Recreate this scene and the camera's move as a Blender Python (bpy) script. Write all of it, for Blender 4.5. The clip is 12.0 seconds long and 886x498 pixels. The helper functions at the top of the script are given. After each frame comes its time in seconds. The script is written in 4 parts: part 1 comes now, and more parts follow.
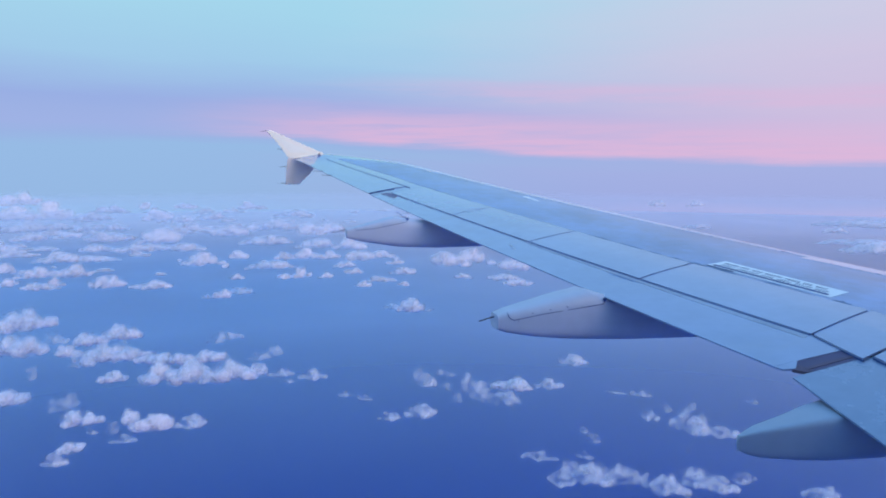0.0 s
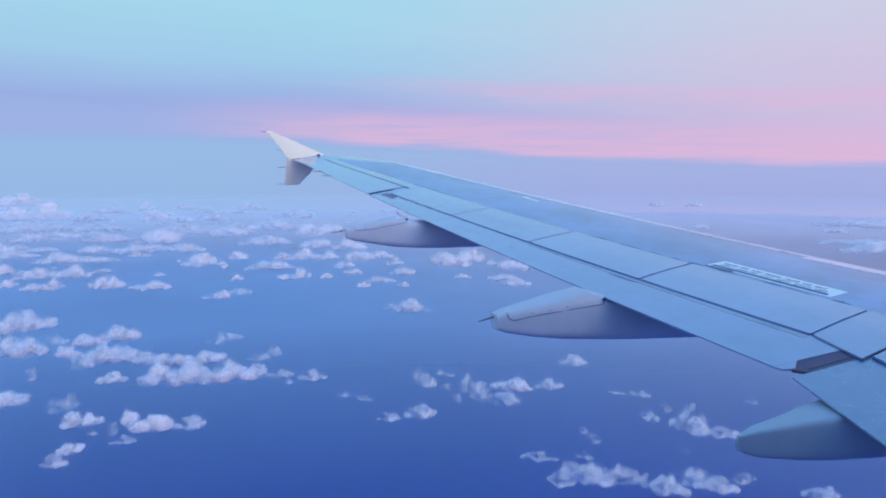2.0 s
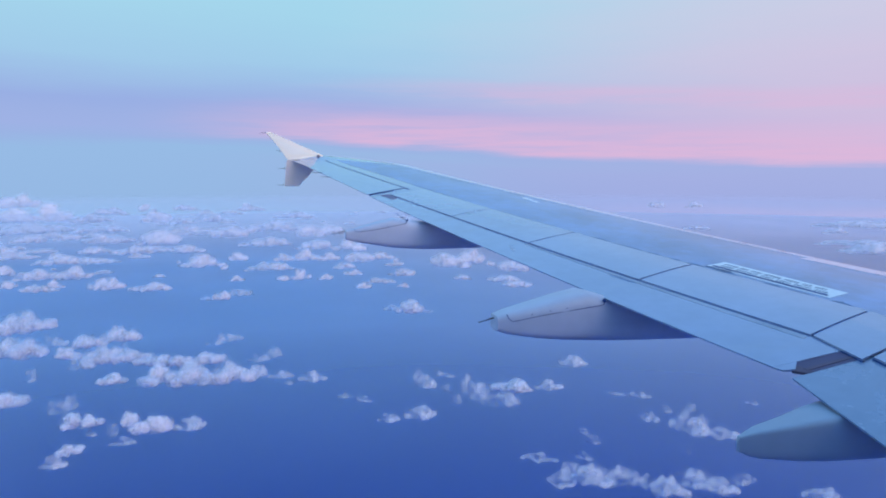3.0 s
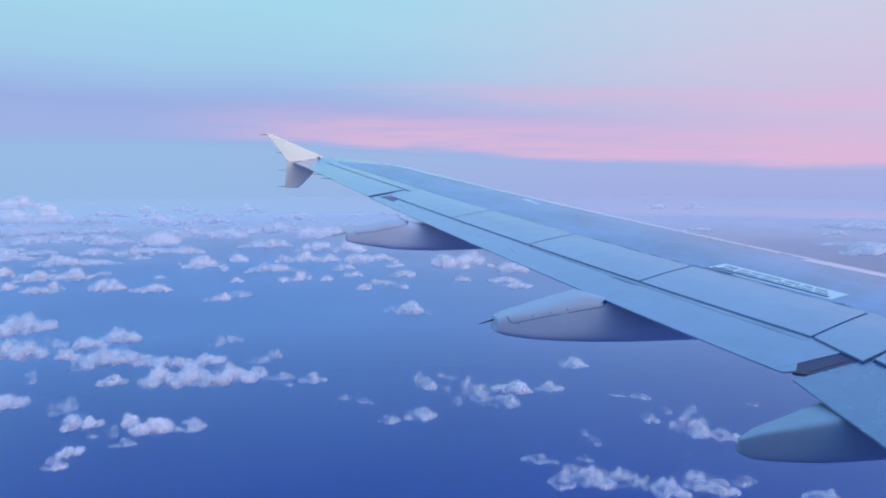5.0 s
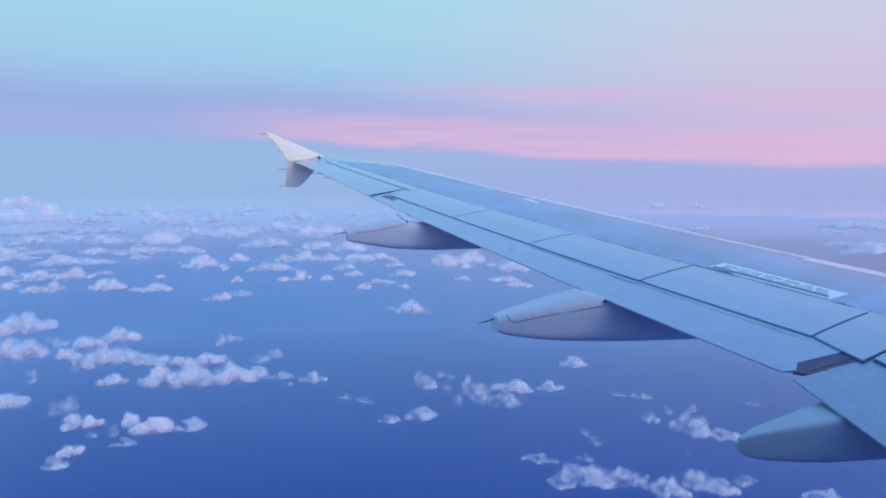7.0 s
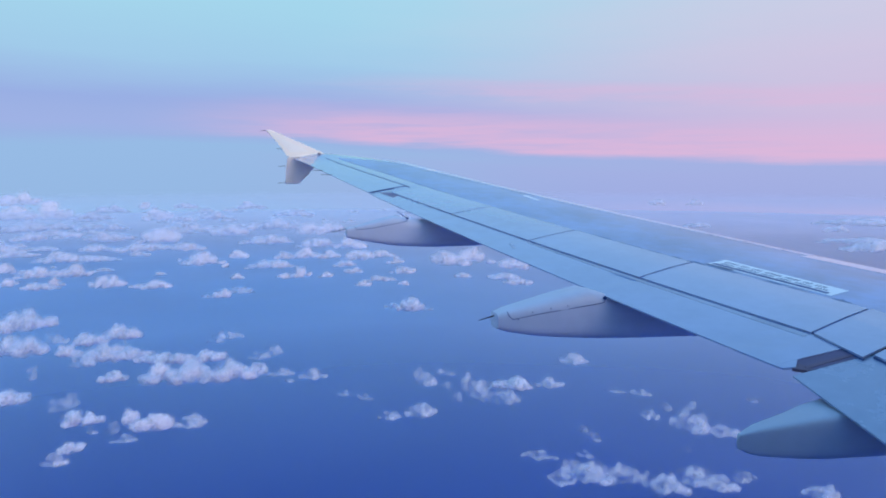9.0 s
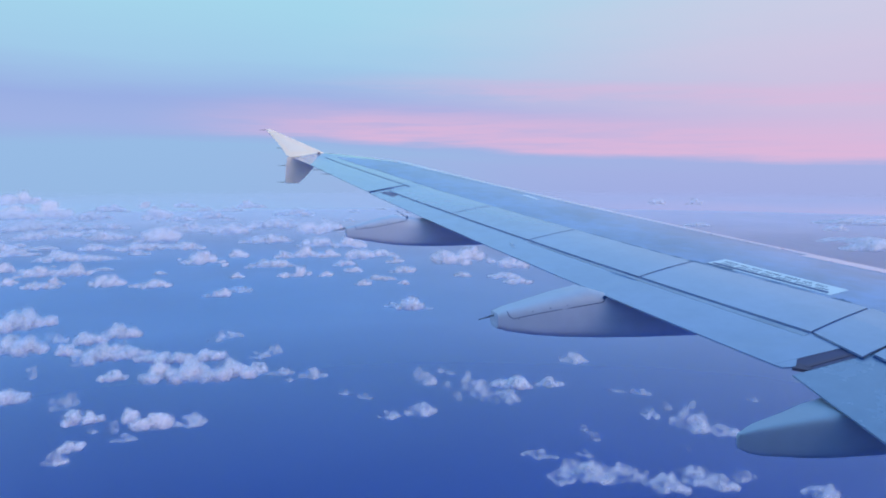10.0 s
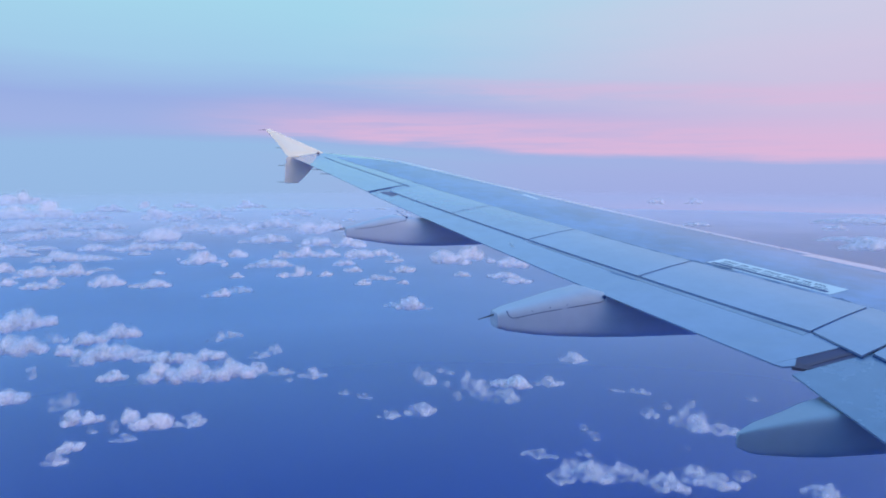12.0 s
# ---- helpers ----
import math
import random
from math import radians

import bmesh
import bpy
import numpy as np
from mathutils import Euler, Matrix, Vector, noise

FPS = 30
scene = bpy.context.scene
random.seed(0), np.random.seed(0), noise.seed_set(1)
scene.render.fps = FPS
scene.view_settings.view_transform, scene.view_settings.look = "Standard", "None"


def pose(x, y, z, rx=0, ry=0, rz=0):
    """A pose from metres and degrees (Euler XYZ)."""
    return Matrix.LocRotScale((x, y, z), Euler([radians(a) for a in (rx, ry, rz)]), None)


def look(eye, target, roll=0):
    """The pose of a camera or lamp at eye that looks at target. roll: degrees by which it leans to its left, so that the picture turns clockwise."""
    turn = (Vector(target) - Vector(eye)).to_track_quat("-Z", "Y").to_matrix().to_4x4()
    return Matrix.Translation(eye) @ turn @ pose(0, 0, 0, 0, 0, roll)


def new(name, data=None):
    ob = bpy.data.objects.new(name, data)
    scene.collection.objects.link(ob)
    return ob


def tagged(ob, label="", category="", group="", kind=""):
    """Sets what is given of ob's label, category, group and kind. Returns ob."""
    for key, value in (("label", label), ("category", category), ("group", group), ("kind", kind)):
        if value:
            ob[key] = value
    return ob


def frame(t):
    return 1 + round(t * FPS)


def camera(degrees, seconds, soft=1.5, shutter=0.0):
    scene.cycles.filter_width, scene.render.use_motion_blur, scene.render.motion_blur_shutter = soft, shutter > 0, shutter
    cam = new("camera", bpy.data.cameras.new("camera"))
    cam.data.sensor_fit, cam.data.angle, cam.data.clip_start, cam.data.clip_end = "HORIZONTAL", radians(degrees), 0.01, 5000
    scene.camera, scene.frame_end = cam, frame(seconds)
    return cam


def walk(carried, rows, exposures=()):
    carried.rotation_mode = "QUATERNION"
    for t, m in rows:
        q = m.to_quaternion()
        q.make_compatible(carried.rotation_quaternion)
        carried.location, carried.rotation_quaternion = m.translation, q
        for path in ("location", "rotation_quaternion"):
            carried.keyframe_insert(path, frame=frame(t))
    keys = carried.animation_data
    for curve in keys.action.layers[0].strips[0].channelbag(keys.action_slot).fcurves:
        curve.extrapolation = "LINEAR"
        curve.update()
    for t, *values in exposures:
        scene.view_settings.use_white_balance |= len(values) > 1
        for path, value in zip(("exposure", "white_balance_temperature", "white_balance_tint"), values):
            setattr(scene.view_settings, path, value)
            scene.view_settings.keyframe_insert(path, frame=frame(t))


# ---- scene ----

# The camera stays at a cabin window of an airliner, port side, aft of the wing.
# x: the aircraft's nose, y: outboard along the port wing, z: up; the sea lies at z = 0.
EYE = 260.0
cam = camera(66.32, 12.0, soft=1.9)
ROWS = [
    (0.0, -0.27, -0.06, -0.10), (0.5, -0.265, -0.05, -0.09), (1.0, -0.24, -0.045, -0.07), (1.5, -0.23, -0.03, -0.05),
    (2.0, -0.235, -0.01, -0.04), (2.5, -0.21, 0.0, -0.02), (3.0, -0.15, 0.0, 0.0), (4.0, -0.07, -0.02, 0.0),
    (5.0, -0.015, -0.03, 0.0), (5.5, 0.0, -0.02, 0.0), (6.0, 0.0, -0.005, 0.0), (6.5, -0.005, -0.01, 0.0),
    (7.0, -0.07, -0.045, -0.01), (8.0, -0.22, -0.05, 0.0), (9.0, -0.335, -0.045, 0.0), (9.5, -0.365, -0.035, 0.0),
    (10.0, -0.39, -0.03, 0.0), (10.5, -0.42, -0.015, 0.01), (11.0, -0.43, -0.013, 0.015), (11.5, -0.428, -0.005, 0.03),
    (12.0, -0.41, 0.015, 0.05),
]
scene.cycles.transparent_max_bounces = 160
walk(cam, [(t, pose(0, 0, EYE, 90 - 6.1 + pitch, roll, -14.257 - yaw)) for t, pitch, yaw, roll in ROWS])


# ---- world, sun ----
def lin(r, g, b):
    """Linear colour of a display colour in 0 to 255."""
    return tuple(c / 12.92 if c <= 0.04045 else ((c + 0.055) / 1.055) ** 2.4 for c in (r / 255, g / 255, b / 255)) + (1,)


def ramp_node(nt, stops, lo, hi):
    n = nt.nodes.new("ShaderNodeValToRGB")
    n.color_ramp.interpolation = "EASE" if len(stops) == 2 else "LINEAR"
    els = n.color_ramp.elements
    while len(els) < len(stops):
        els.new(0.5)
    for el, (pos, col) in zip(els, stops):
        el.position, el.color = (pos - lo) / (hi - lo), col
    return n


def math_node(nt, op, a, b=None, c=None, clamp=False):
    n = nt.nodes.new("ShaderNodeMath")
    n.operation, n.use_clamp = op, clamp
    for i, v in enumerate((a, b, c)):
        if v is None:
            continue
        if isinstance(v, (int, float)):
            n.inputs[i].default_value = v
        else:
            nt.links.new(v, n.inputs[i])
    return n.outputs[0]


def mapped(nt, v, lo, hi):
    n = nt.nodes.new("ShaderNodeMapRange")
    n.interpolation_type = "SMOOTHSTEP"
    nt.links.new(v, n.inputs[0])
    n.inputs[1].default_value, n.inputs[2].default_value = lo, hi
    return n.outputs[0]


def mix_node(nt, f, a, b, blend="MIX"):
    n = nt.nodes.new("ShaderNodeMix")
    n.data_type, n.blend_type = "RGBA", blend
    for i, v in ((0, f), (6, a), (7, b)):
        if isinstance(v, (int, float)):
            n.inputs[i].default_value = v
        elif isinstance(v, tuple):
            n.inputs[i].default_value = v
        else:
            nt.links.new(v, n.inputs[i])
    return n.outputs[2]


def noise_node(nt, vec, scale, detail=4, rough=0.5):
    n = nt.nodes.new("ShaderNodeTexNoise")
    nt.links.new(vec, n.inputs["Vector"])
    n.inputs["Scale"].default_value, n.inputs["Detail"].default_value, n.inputs["Roughness"].default_value = scale, detail, rough
    return n.outputs[0]


def scaled(nt, vec, s, loc=(0, 0, 0)):
    n = nt.nodes.new("ShaderNodeMapping")
    nt.links.new(vec, n.inputs[0])
    n.inputs["Scale"].default_value, n.inputs["Location"].default_value = s, loc
    return n.outputs[0]


SUN_AZ, SUN_EL = 152.0, 16.5     # degrees clockwise from outboard, seen from above; height over the level


def build_world():
    """A dawn sky: cyan aloft, violet haze low down, long pink streaks of high cloud ahead of the wing."""
    world = bpy.data.worlds.new("dawn_sky")
    scene.world = world
    world.use_nodes = True
    nt = world.node_tree
    nt.nodes.clear()
    tc = nt.nodes.new("ShaderNodeTexCoord")
    sep = nt.nodes.new("ShaderNodeSeparateXYZ")
    nt.links.new(tc.outputs["Generated"], sep.inputs[0])
    x, z = sep.outputs[0], sep.outputs[2]
    soft = noise_node(nt, scaled(nt, tc.outputs["Generated"], (3.2, 3.2, 22)), 1.0, 6, 0.6)
    fine = noise_node(nt, scaled(nt, tc.outputs["Generated"], (5, 5, 85), (3, 1, 0)), 1.0, 7, 0.62)
    # the layers dip towards the nose
    lift = math_node(nt, "MULTIPLY_ADD", math_node(nt, "SMOOTH_MAX", x, 0.0, 0.15), 0.056, -0.0168)
    e = math_node(nt, "ADD", z, lift)
    wob = math_node(nt, "MULTIPLY_ADD", soft, 0.030, math_node(nt, "MULTIPLY_ADD", fine, 0.010, -0.020))
    e = math_node(nt, "ADD", e, wob)
    lo, hi = -0.1, 1.0
    unit = math_node(nt, "MULTIPLY_ADD", e, 1 / (hi - lo), -lo / (hi - lo), clamp=True)
    left = ramp_node(nt, [(-0.06, lin(149, 184, 228)), (0.020, lin(151, 187, 229)), (0.032, lin(154, 180, 228)), (0.045, lin(159, 178, 229)), (0.066, lin(157, 177, 228)),
                          (0.084, lin(153, 175, 228)), (0.110, lin(157, 189, 231)), (0.14, lin(161, 203, 234)), (0.20, lin(164, 213, 236)), (0.27, lin(165, 217, 238)),
                          (0.45, (0.30, 0.62, 1.02, 1)), (0.9, (0.19, 0.52, 1.13, 1))], lo, hi)
    right = ramp_node(nt, [(-0.06, lin(156, 170, 226)), (0.030, lin(166, 177, 227)), (0.042, lin(200, 184, 223)), (0.065, lin(208, 188, 223)), (0.12, lin(206, 193, 224)),
                           (0.18, lin(209, 198, 226)), (0.26, lin(204, 206, 230)), (0.5, (0.36, 0.62, 1.0, 1)), (0.9, (0.19, 0.52, 1.13, 1))], lo, hi)
    for r in (left, right):
        nt.links.new(unit, r.inputs[0])
    wash = mapped(nt, math_node(nt, "MULTIPLY_ADD", soft, 0.25, math_node(nt, "MULTIPLY_ADD", math_node(nt, "MULTIPLY_ADD", e, -40.0, 1.4, clamp=True), 0.24, math_node(nt, "ADD", x, -0.125))), 0.05, 0.85)
    base = mix_node(nt, wash, left.outputs[0], right.outputs[0])
    band = ramp_node(nt, [(0.031, (0, 0, 0, 1)), (0.040, (0.9, 0.9, 0.9, 1)), (0.062, (0.85, 0.85, 0.85, 1)), (0.082, (0.42, 0.42, 0.42, 1)), (0.092, (0.14, 0.14, 0.14, 1)),
                          (0.106, (0.12, 0.12, 0.12, 1)), (0.115, (0.5, 0.5, 0.5, 1)), (0.126, (0.55, 0.55, 0.55, 1)), (0.137, (0.1, 0.1, 0.1, 1)), (0.19, (0, 0, 0, 1))], lo, hi)
    nt.links.new(unit, band.inputs[0])
    streak = mapped(nt, fine, 0.30, 0.62)
    begin = math_node(nt, "SUBTRACT", x, math_node(nt, "MULTIPLY", math_node(nt, "MULTIPLY_ADD", e, 8.0, -0.68, clamp=True), 0.8))
    amount = math_node(nt, "MULTIPLY", band.outputs[0], mapped(nt, begin, -0.20, 0.16))
    amount = math_node(nt, "MULTIPLY", amount, math_node(nt, "MULTIPLY_ADD", streak, 0.50, 0.48), clamp=True)
    colour = mix_node(nt, amount, base, lin(222, 184, 219))
    # far pink cloud tops along the horizon ahead
    rim = ramp_node(nt, [(-0.080, (0.2, 0.2, 0.2, 1)), (-0.054, (0.75, 0.75, 0.75, 1)), (-0.046, (0.6, 0.6, 0.6, 1)), (-0.036, (0, 0, 0, 1))], lo, hi)
    nt.links.new(math_node(nt, "MULTIPLY_ADD", math_node(nt, "ADD", z, wob), 1 / (hi - lo), -lo / (hi - lo), clamp=True), rim.inputs[0])
    rim_amount = math_node(nt, "MULTIPLY", math_node(nt, "MULTIPLY", rim.outputs[0], mapped(nt, x, 0.36, 0.6)), math_node(nt, "MULTIPLY_ADD", streak, 0.4, 0.15), clamp=True)
    colour = mix_node(nt, rim_amount, colour, lin(200, 183, 222))
    # the warm side of the sky, round the low sun on the other side of the aircraft
    behind = mapped(nt, math_node(nt, "MULTIPLY", sep.outputs[1], -1.0), 0.0, 0.9)
    low = math_node(nt, "SUBTRACT", 1.0, mapped(nt, z, 0.02, 0.55))
    colour = mix_node(nt, math_node(nt, "MULTIPLY", behind, low), colour, (1.12, 1.0, 1.2, 1))
    bg = nt.nodes.new("ShaderNodeBackground")
    nt.links.new(colour, bg.inputs[0])
    bg.inputs[1].default_value = 1.0
    out = nt.nodes.new("ShaderNodeOutputWorld")
    nt.links.new(bg.outputs[0], out.inputs[0])


build_world()
sun = new("sun", bpy.data.lights.new("sun", "SUN"))
sun.data.energy, sun.data.angle, sun.data.color = 1.15, radians(45), (1.0, 0.86, 0.86)
a_, e_ = radians(SUN_AZ), radians(SUN_EL)
sun.matrix_world = look((math.sin(a_) * math.cos(e_) * 50, math.cos(a_) * math.cos(e_) * 50, EYE + math.sin(e_) * 50), (0, 0, EYE))


# ---- materials ----
def material(name, colour, rough=0.5, metal=0.0, vary=0.12, grain=6.0, bump=0.0, stretch=(1, 1, 1), per_object=0.0, spec=0.5, dirt=None, coat=0.0, ior=1.5):
    """A painted or metal surface with broad stains, fine grain and, with dirt, streaks along the flow."""
    m = bpy.data.materials.new(name)
    m.use_nodes = True
    nt = m.node_tree
    b = nt.nodes["Principled BSDF"]
    tc = nt.nodes.new("ShaderNodeTexCoord").outputs["Object"]
    vec = scaled(nt, tc, stretch)
    broad, small = noise_node(nt, vec, grain * 0.17, 5, 0.6), noise_node(nt, vec, grain, 6, 0.65)
    dark = tuple(c * (1 - vary) for c in colour) + (1,)
    light = tuple(min(1, c * (1 + vary * 0.6)) for c in colour) + (1,)
    f = math_node(nt, "MULTIPLY_ADD", small, 0.45, math_node(nt, "MULTIPLY", broad, 0.55))
    col = mix_node(nt, mapped(nt, f, 0.33, 0.67), dark, light)
    if dirt:
        st = noise_node(nt, scaled(nt, tc, dirt[1]), 1.0, 6, 0.6)
        col = mix_node(nt, math_node(nt, "MULTIPLY", mapped(nt, st, 0.52, 0.78), dirt[2]), col, dirt[0] + (1,))
    if per_object:
        info = nt.nodes.new("ShaderNodeObjectInfo")
        hsv = nt.nodes.new("ShaderNodeHueSaturation")
        nt.links.new(math_node(nt, "MULTIPLY_ADD", info.outputs["Random"], per_object, 1 - per_object / 2), hsv.inputs["Value"])
        nt.links.new(col, hsv.inputs["Color"])
        col = hsv.outputs[0]
    nt.links.new(col, b.inputs["Base Color"])
    nt.links.new(math_node(nt, "MULTIPLY_ADD", small, 0.25, rough - 0.12, clamp=True), b.inputs["Roughness"])
    b.inputs["Metallic"].default_value = metal
    b.inputs["Specular IOR Level"].default_value = spec
    b.inputs["Coat Weight"].default_value = coat
    b.inputs["IOR"].default_value = ior
    if bump:
        n = nt.nodes.new("ShaderNodeBump")
        n.inputs["Strength"].default_value, n.inputs["Distance"].default_value = bump, 0.01
        nt.links.new(small, n.inputs["Height"])
        nt.links.new(n.outputs[0], b.inputs["Normal"])
    return m


GREASE = ((0.30, 0.33, 0.39), (0.7, 3.5, 1), 0.35)
PANEL = material("panel_paint_light_grey", (0.252, 0.317, 0.50), 0.20, vary=0.12, grain=3, spec=0.95, per_object=0.05, dirt=GREASE, coat=1.0, ior=1.6)
# stains, over a base darkened to carry the fuselage's shade
SOILED_SHADED = material("panel_paint_soiled_shaded", (0.225, 0.30, 0.44), 0.26, vary=0.16, grain=3, spec=0.9, dirt=((0.15, 0.21, 0.32), (1.1, 1.6, 1), 0.6), coat=0.6)
BOX = material("wing_box_mid_grey", (0.248, 0.352, 0.565), 0.34, vary=0.34, grain=4.5, spec=0.52, dirt=((0.16, 0.26, 0.44), (1.6, 0.9, 1), 0.9), coat=0.28)
FAIRING = material("fairing_paint_grey", (0.575, 0.585, 0.68), 0.42, vary=0.08, grain=4, dirt=((0.34, 0.34, 0.37), (0.6, 3, 3), 0.4))
# darker, bluer copy of the fairing paint: the fuselage's shade put into the colour
FAIRING_SHADED = material("fairing_paint_shaded", (0.41, 0.45, 0.53), 0.42, vary=0.08, grain=4, dirt=((0.24, 0.28, 0.35), (0.6, 3, 3), 0.4))
# assumed dark blue for the unseen fuselage, to keep bounced light off the wing
DARK_SHELL = material("fuselage_dark_low_bounce", (0.035, 0.055, 0.11), 0.5, vary=0.05, grain=2)
WHITE = material("fence_paint_white", (0.96, 0.86, 0.72), 0.4, vary=0.04, grain=3)
METAL = material("slat_bare_aluminium", (0.86, 0.82, 0.93), 0.30, metal=0.85, vary=0.05, grain=5)
SEAL = material("navy_rubber_seal", (0.030, 0.075, 0.23), 0.7, vary=0.3, grain=20)
# dark tones that carry the shade of gaps and recesses; also on small fence parts
RECESS = material("recess_shade_and_cap", (0.125, 0.088, 0.135), 0.6, vary=0.25, grain=6)
GAP_AND_HOUSING = material("gap_shade_and_housing", (0.115, 0.095, 0.175), 0.6, vary=0.2, grain=8)
BAY = material("lilac_bay_shade", (0.23, 0.21, 0.31), 0.6, vary=0.2, grain=8)
PALE_GREY = material("pale_blue_grey", (0.42, 0.46, 0.54), 0.55, vary=0.18, grain=7)
SCUFF = material("scuffed_sealant", (0.15, 0.23, 0.38), 0.6, vary=0.3, grain=14)
DULL = material("fence_panel_cream", (0.93, 0.86, 0.74), 0.42, vary=0.05, grain=3)
LABEL = material("label_white_film", (0.86, 0.90, 0.91), 0.4, vary=0.05, grain=8)
INK = material("label_dark_ink", (0.09, 0.13, 0.22), 0.5, vary=0.2, grain=20)
WICK = material("wick_carbon", (0.05, 0.05, 0.06), 0.5, vary=0.2, grain=30)


def water():
    m = bpy.data.materials.new("deep_sea_water")
    m.use_nodes = True
    nt = m.node_tree
    b = nt.nodes["Principled BSDF"]
    tc = nt.nodes.new("ShaderNodeTexCoord").outputs["Object"]
    big, mid = noise_node(nt, tc, 0.004, 4, 0.5), noise_node(nt, scaled(nt, tc, (1, 0.5, 1)), 0.06, 6, 0.6)
    col = mix_node(nt, mapped(nt, math_node(nt, "MULTIPLY_ADD", mid, 0.3, math_node(nt, "MULTIPLY", big, 0.7)), 0.3, 0.7), (0.020, 0.063, 0.29, 1), (0.029, 0.079, 0.335, 1))
    nt.links.new(col, b.inputs["Base Color"])
    b.inputs["Roughness"].default_value, b.inputs["IOR"].default_value, b.inputs["Specular IOR Level"].default_value = 0.28, 1.33, 0.5
    n = nt.nodes.new("ShaderNodeBump")
    n.inputs["Strength"].default_value, n.inputs["Distance"].default_value = 0.12, 0.6
    nt.links.new(noise_node(nt, scaled(nt, tc, (1, 0.6, 1)), 0.35, 5, 0.6), n.inputs["Height"])
    nt.links.new(n.outputs[0], b.inputs["Normal"])
    return m


def vapour(name, veil, scale=0.13, lo=0.30, hi=0.66, detail=2.2, colour=(0.96, 0.94, 0.985, 1), through_share=0.45):
    """Sunlit droplets; veil: how much of the light an outer layer stops at most, with torn gaps."""
    m = bpy.data.materials.new(name)
    m.use_nodes = True
    nt = m.node_tree
    nt.nodes.clear()
    d, t = nt.nodes.new("ShaderNodeBsdfDiffuse"), nt.nodes.new("ShaderNodeBsdfTranslucent")
    for n in (d, t):
        n.inputs["Color"].default_value = colour
    mixed, out = nt.nodes.new("ShaderNodeMixShader"), nt.nodes.new("ShaderNodeOutputMaterial")
    mixed.inputs[0].default_value = through_share
    nt.links.new(d.outputs[0], mixed.inputs[1])
    nt.links.new(t.outputs[0], mixed.inputs[2])
    shader = mixed.outputs[0]
    if veil:
        tc = nt.nodes.new("ShaderNodeTexCoord").outputs["Object"]
        gaps = mapped(nt, noise_node(nt, tc, scale, detail, 0.6), lo, hi)
        clear, veiled = nt.nodes.new("ShaderNodeBsdfTransparent"), nt.nodes.new("ShaderNodeMixShader")
        nt.links.new(math_node(nt, "MULTIPLY", gaps, veil), veiled.inputs[0])
        nt.links.new(clear.outputs[0], veiled.inputs[1])
        nt.links.new(shader, veiled.inputs[2])
        shader = veiled.outputs[0]
    nt.links.new(shader, out.inputs[0])
    return m


SEA = water()
VEILS = [vapour("cloud_heart", 0.46, 0.15, 0.10, 0.50, 3), vapour("cloud_inner", 0.36, 0.15, 0.20, 0.56, 3), vapour("cloud_body", 0.27, 0.15, 0.26, 0.60, 3),
         vapour("cloud_veil", 0.24, 0.2, 0.38, 0.64, 4), vapour("cloud_rim", 0.18, 0.2, 0.45, 0.69, 4)]
TORN = [vapour("torn_cloud", 0.26, 0.19, 0.40, 0.64, 3.6), vapour("torn_veil", 0.18, 0.19, 0.44, 0.67, 3.6), vapour("torn_rim", 0.11, 0.19, 0.48, 0.70, 3.6)]
# pink of the low sun, painted into the far clouds' own colour
SUN_TINT = (0.985, 0.925, 0.955, 1)
FAR = [vapour("far_heart", 0.60, 0.05, 0.08, 0.44, 3, SUN_TINT, 0.3), vapour("far_inner", 0.44, 0.05, 0.12, 0.50, 3, SUN_TINT, 0.3), vapour("far_body", 0.34, 0.05, 0.18, 0.55, 3, SUN_TINT, 0.3),
       vapour("far_veil", 0.22, 0.05, 0.24, 0.60, 3, SUN_TINT, 0.3), vapour("far_rim", 0.11, 0.05, 0.30, 0.66, 3, SUN_TINT, 0.3)]


# ---- shapes ----
def part(name, bm, mat, parent=None, label="", smooth=False):
    """Links a bmesh as one mesh object, under a thing or a part."""
    bmesh.ops.recalc_face_normals(bm, faces=bm.faces)
    me = bpy.data.meshes.new(name)
    bm.to_mesh(me)
    bm.free()
    me.materials.append(mat)
    if smooth:
        me.shade_smooth()
        me.set_sharp_from_angle(angle=radians(38))
    ob = new(name, me)
    ob.parent = parent
    if label:
        tagged(ob, label)
    return ob


def thing(name, label, category, group="", kind=""):
    return tagged(new(name), label, category, group, kind)


# The wing's upper surface. u: metres outboard along the spoilers' trailing edge, v: metres ahead of that line.
SWEEP = radians(17)
ORIGIN = Vector((4.12, 4.37, EYE - 1.26))
ALONG = Vector((-math.sin(SWEEP), math.cos(SWEEP), 0))
AHEAD = Vector((math.cos(SWEEP), math.sin(SWEEP), 0))
CHORD = (0, 0.005, 0.0125, 0.03, 0.05, 0.1, 0.2, 0.3, 0.4, 0.5, 0.6, 0.7, 0.8, 0.9, 1.0)
UPPER = (0, 0.011, 0.019, 0.030, 0.038, 0.0485, 0.057, 0.060, 0.0598, 0.056, 0.0495, 0.0405, 0.028, 0.0135, -0.002)
LOWER = (0, -0.009, -0.014, -0.021, -0.026, -0.034, -0.044, -0.049, -0.05, -0.046, -0.036, -0.022, -0.012, -0.008, -0.006)
TIP_U = 11.95


def v_te(u):
    return -0.6606 + 0.0479 * u


def v_straight(u):
    return 3.0597 - 0.0881 * u


def v_le(u):
    return v_straight(u) - 0.46 * max(0.0, u - 10.25) ** 2


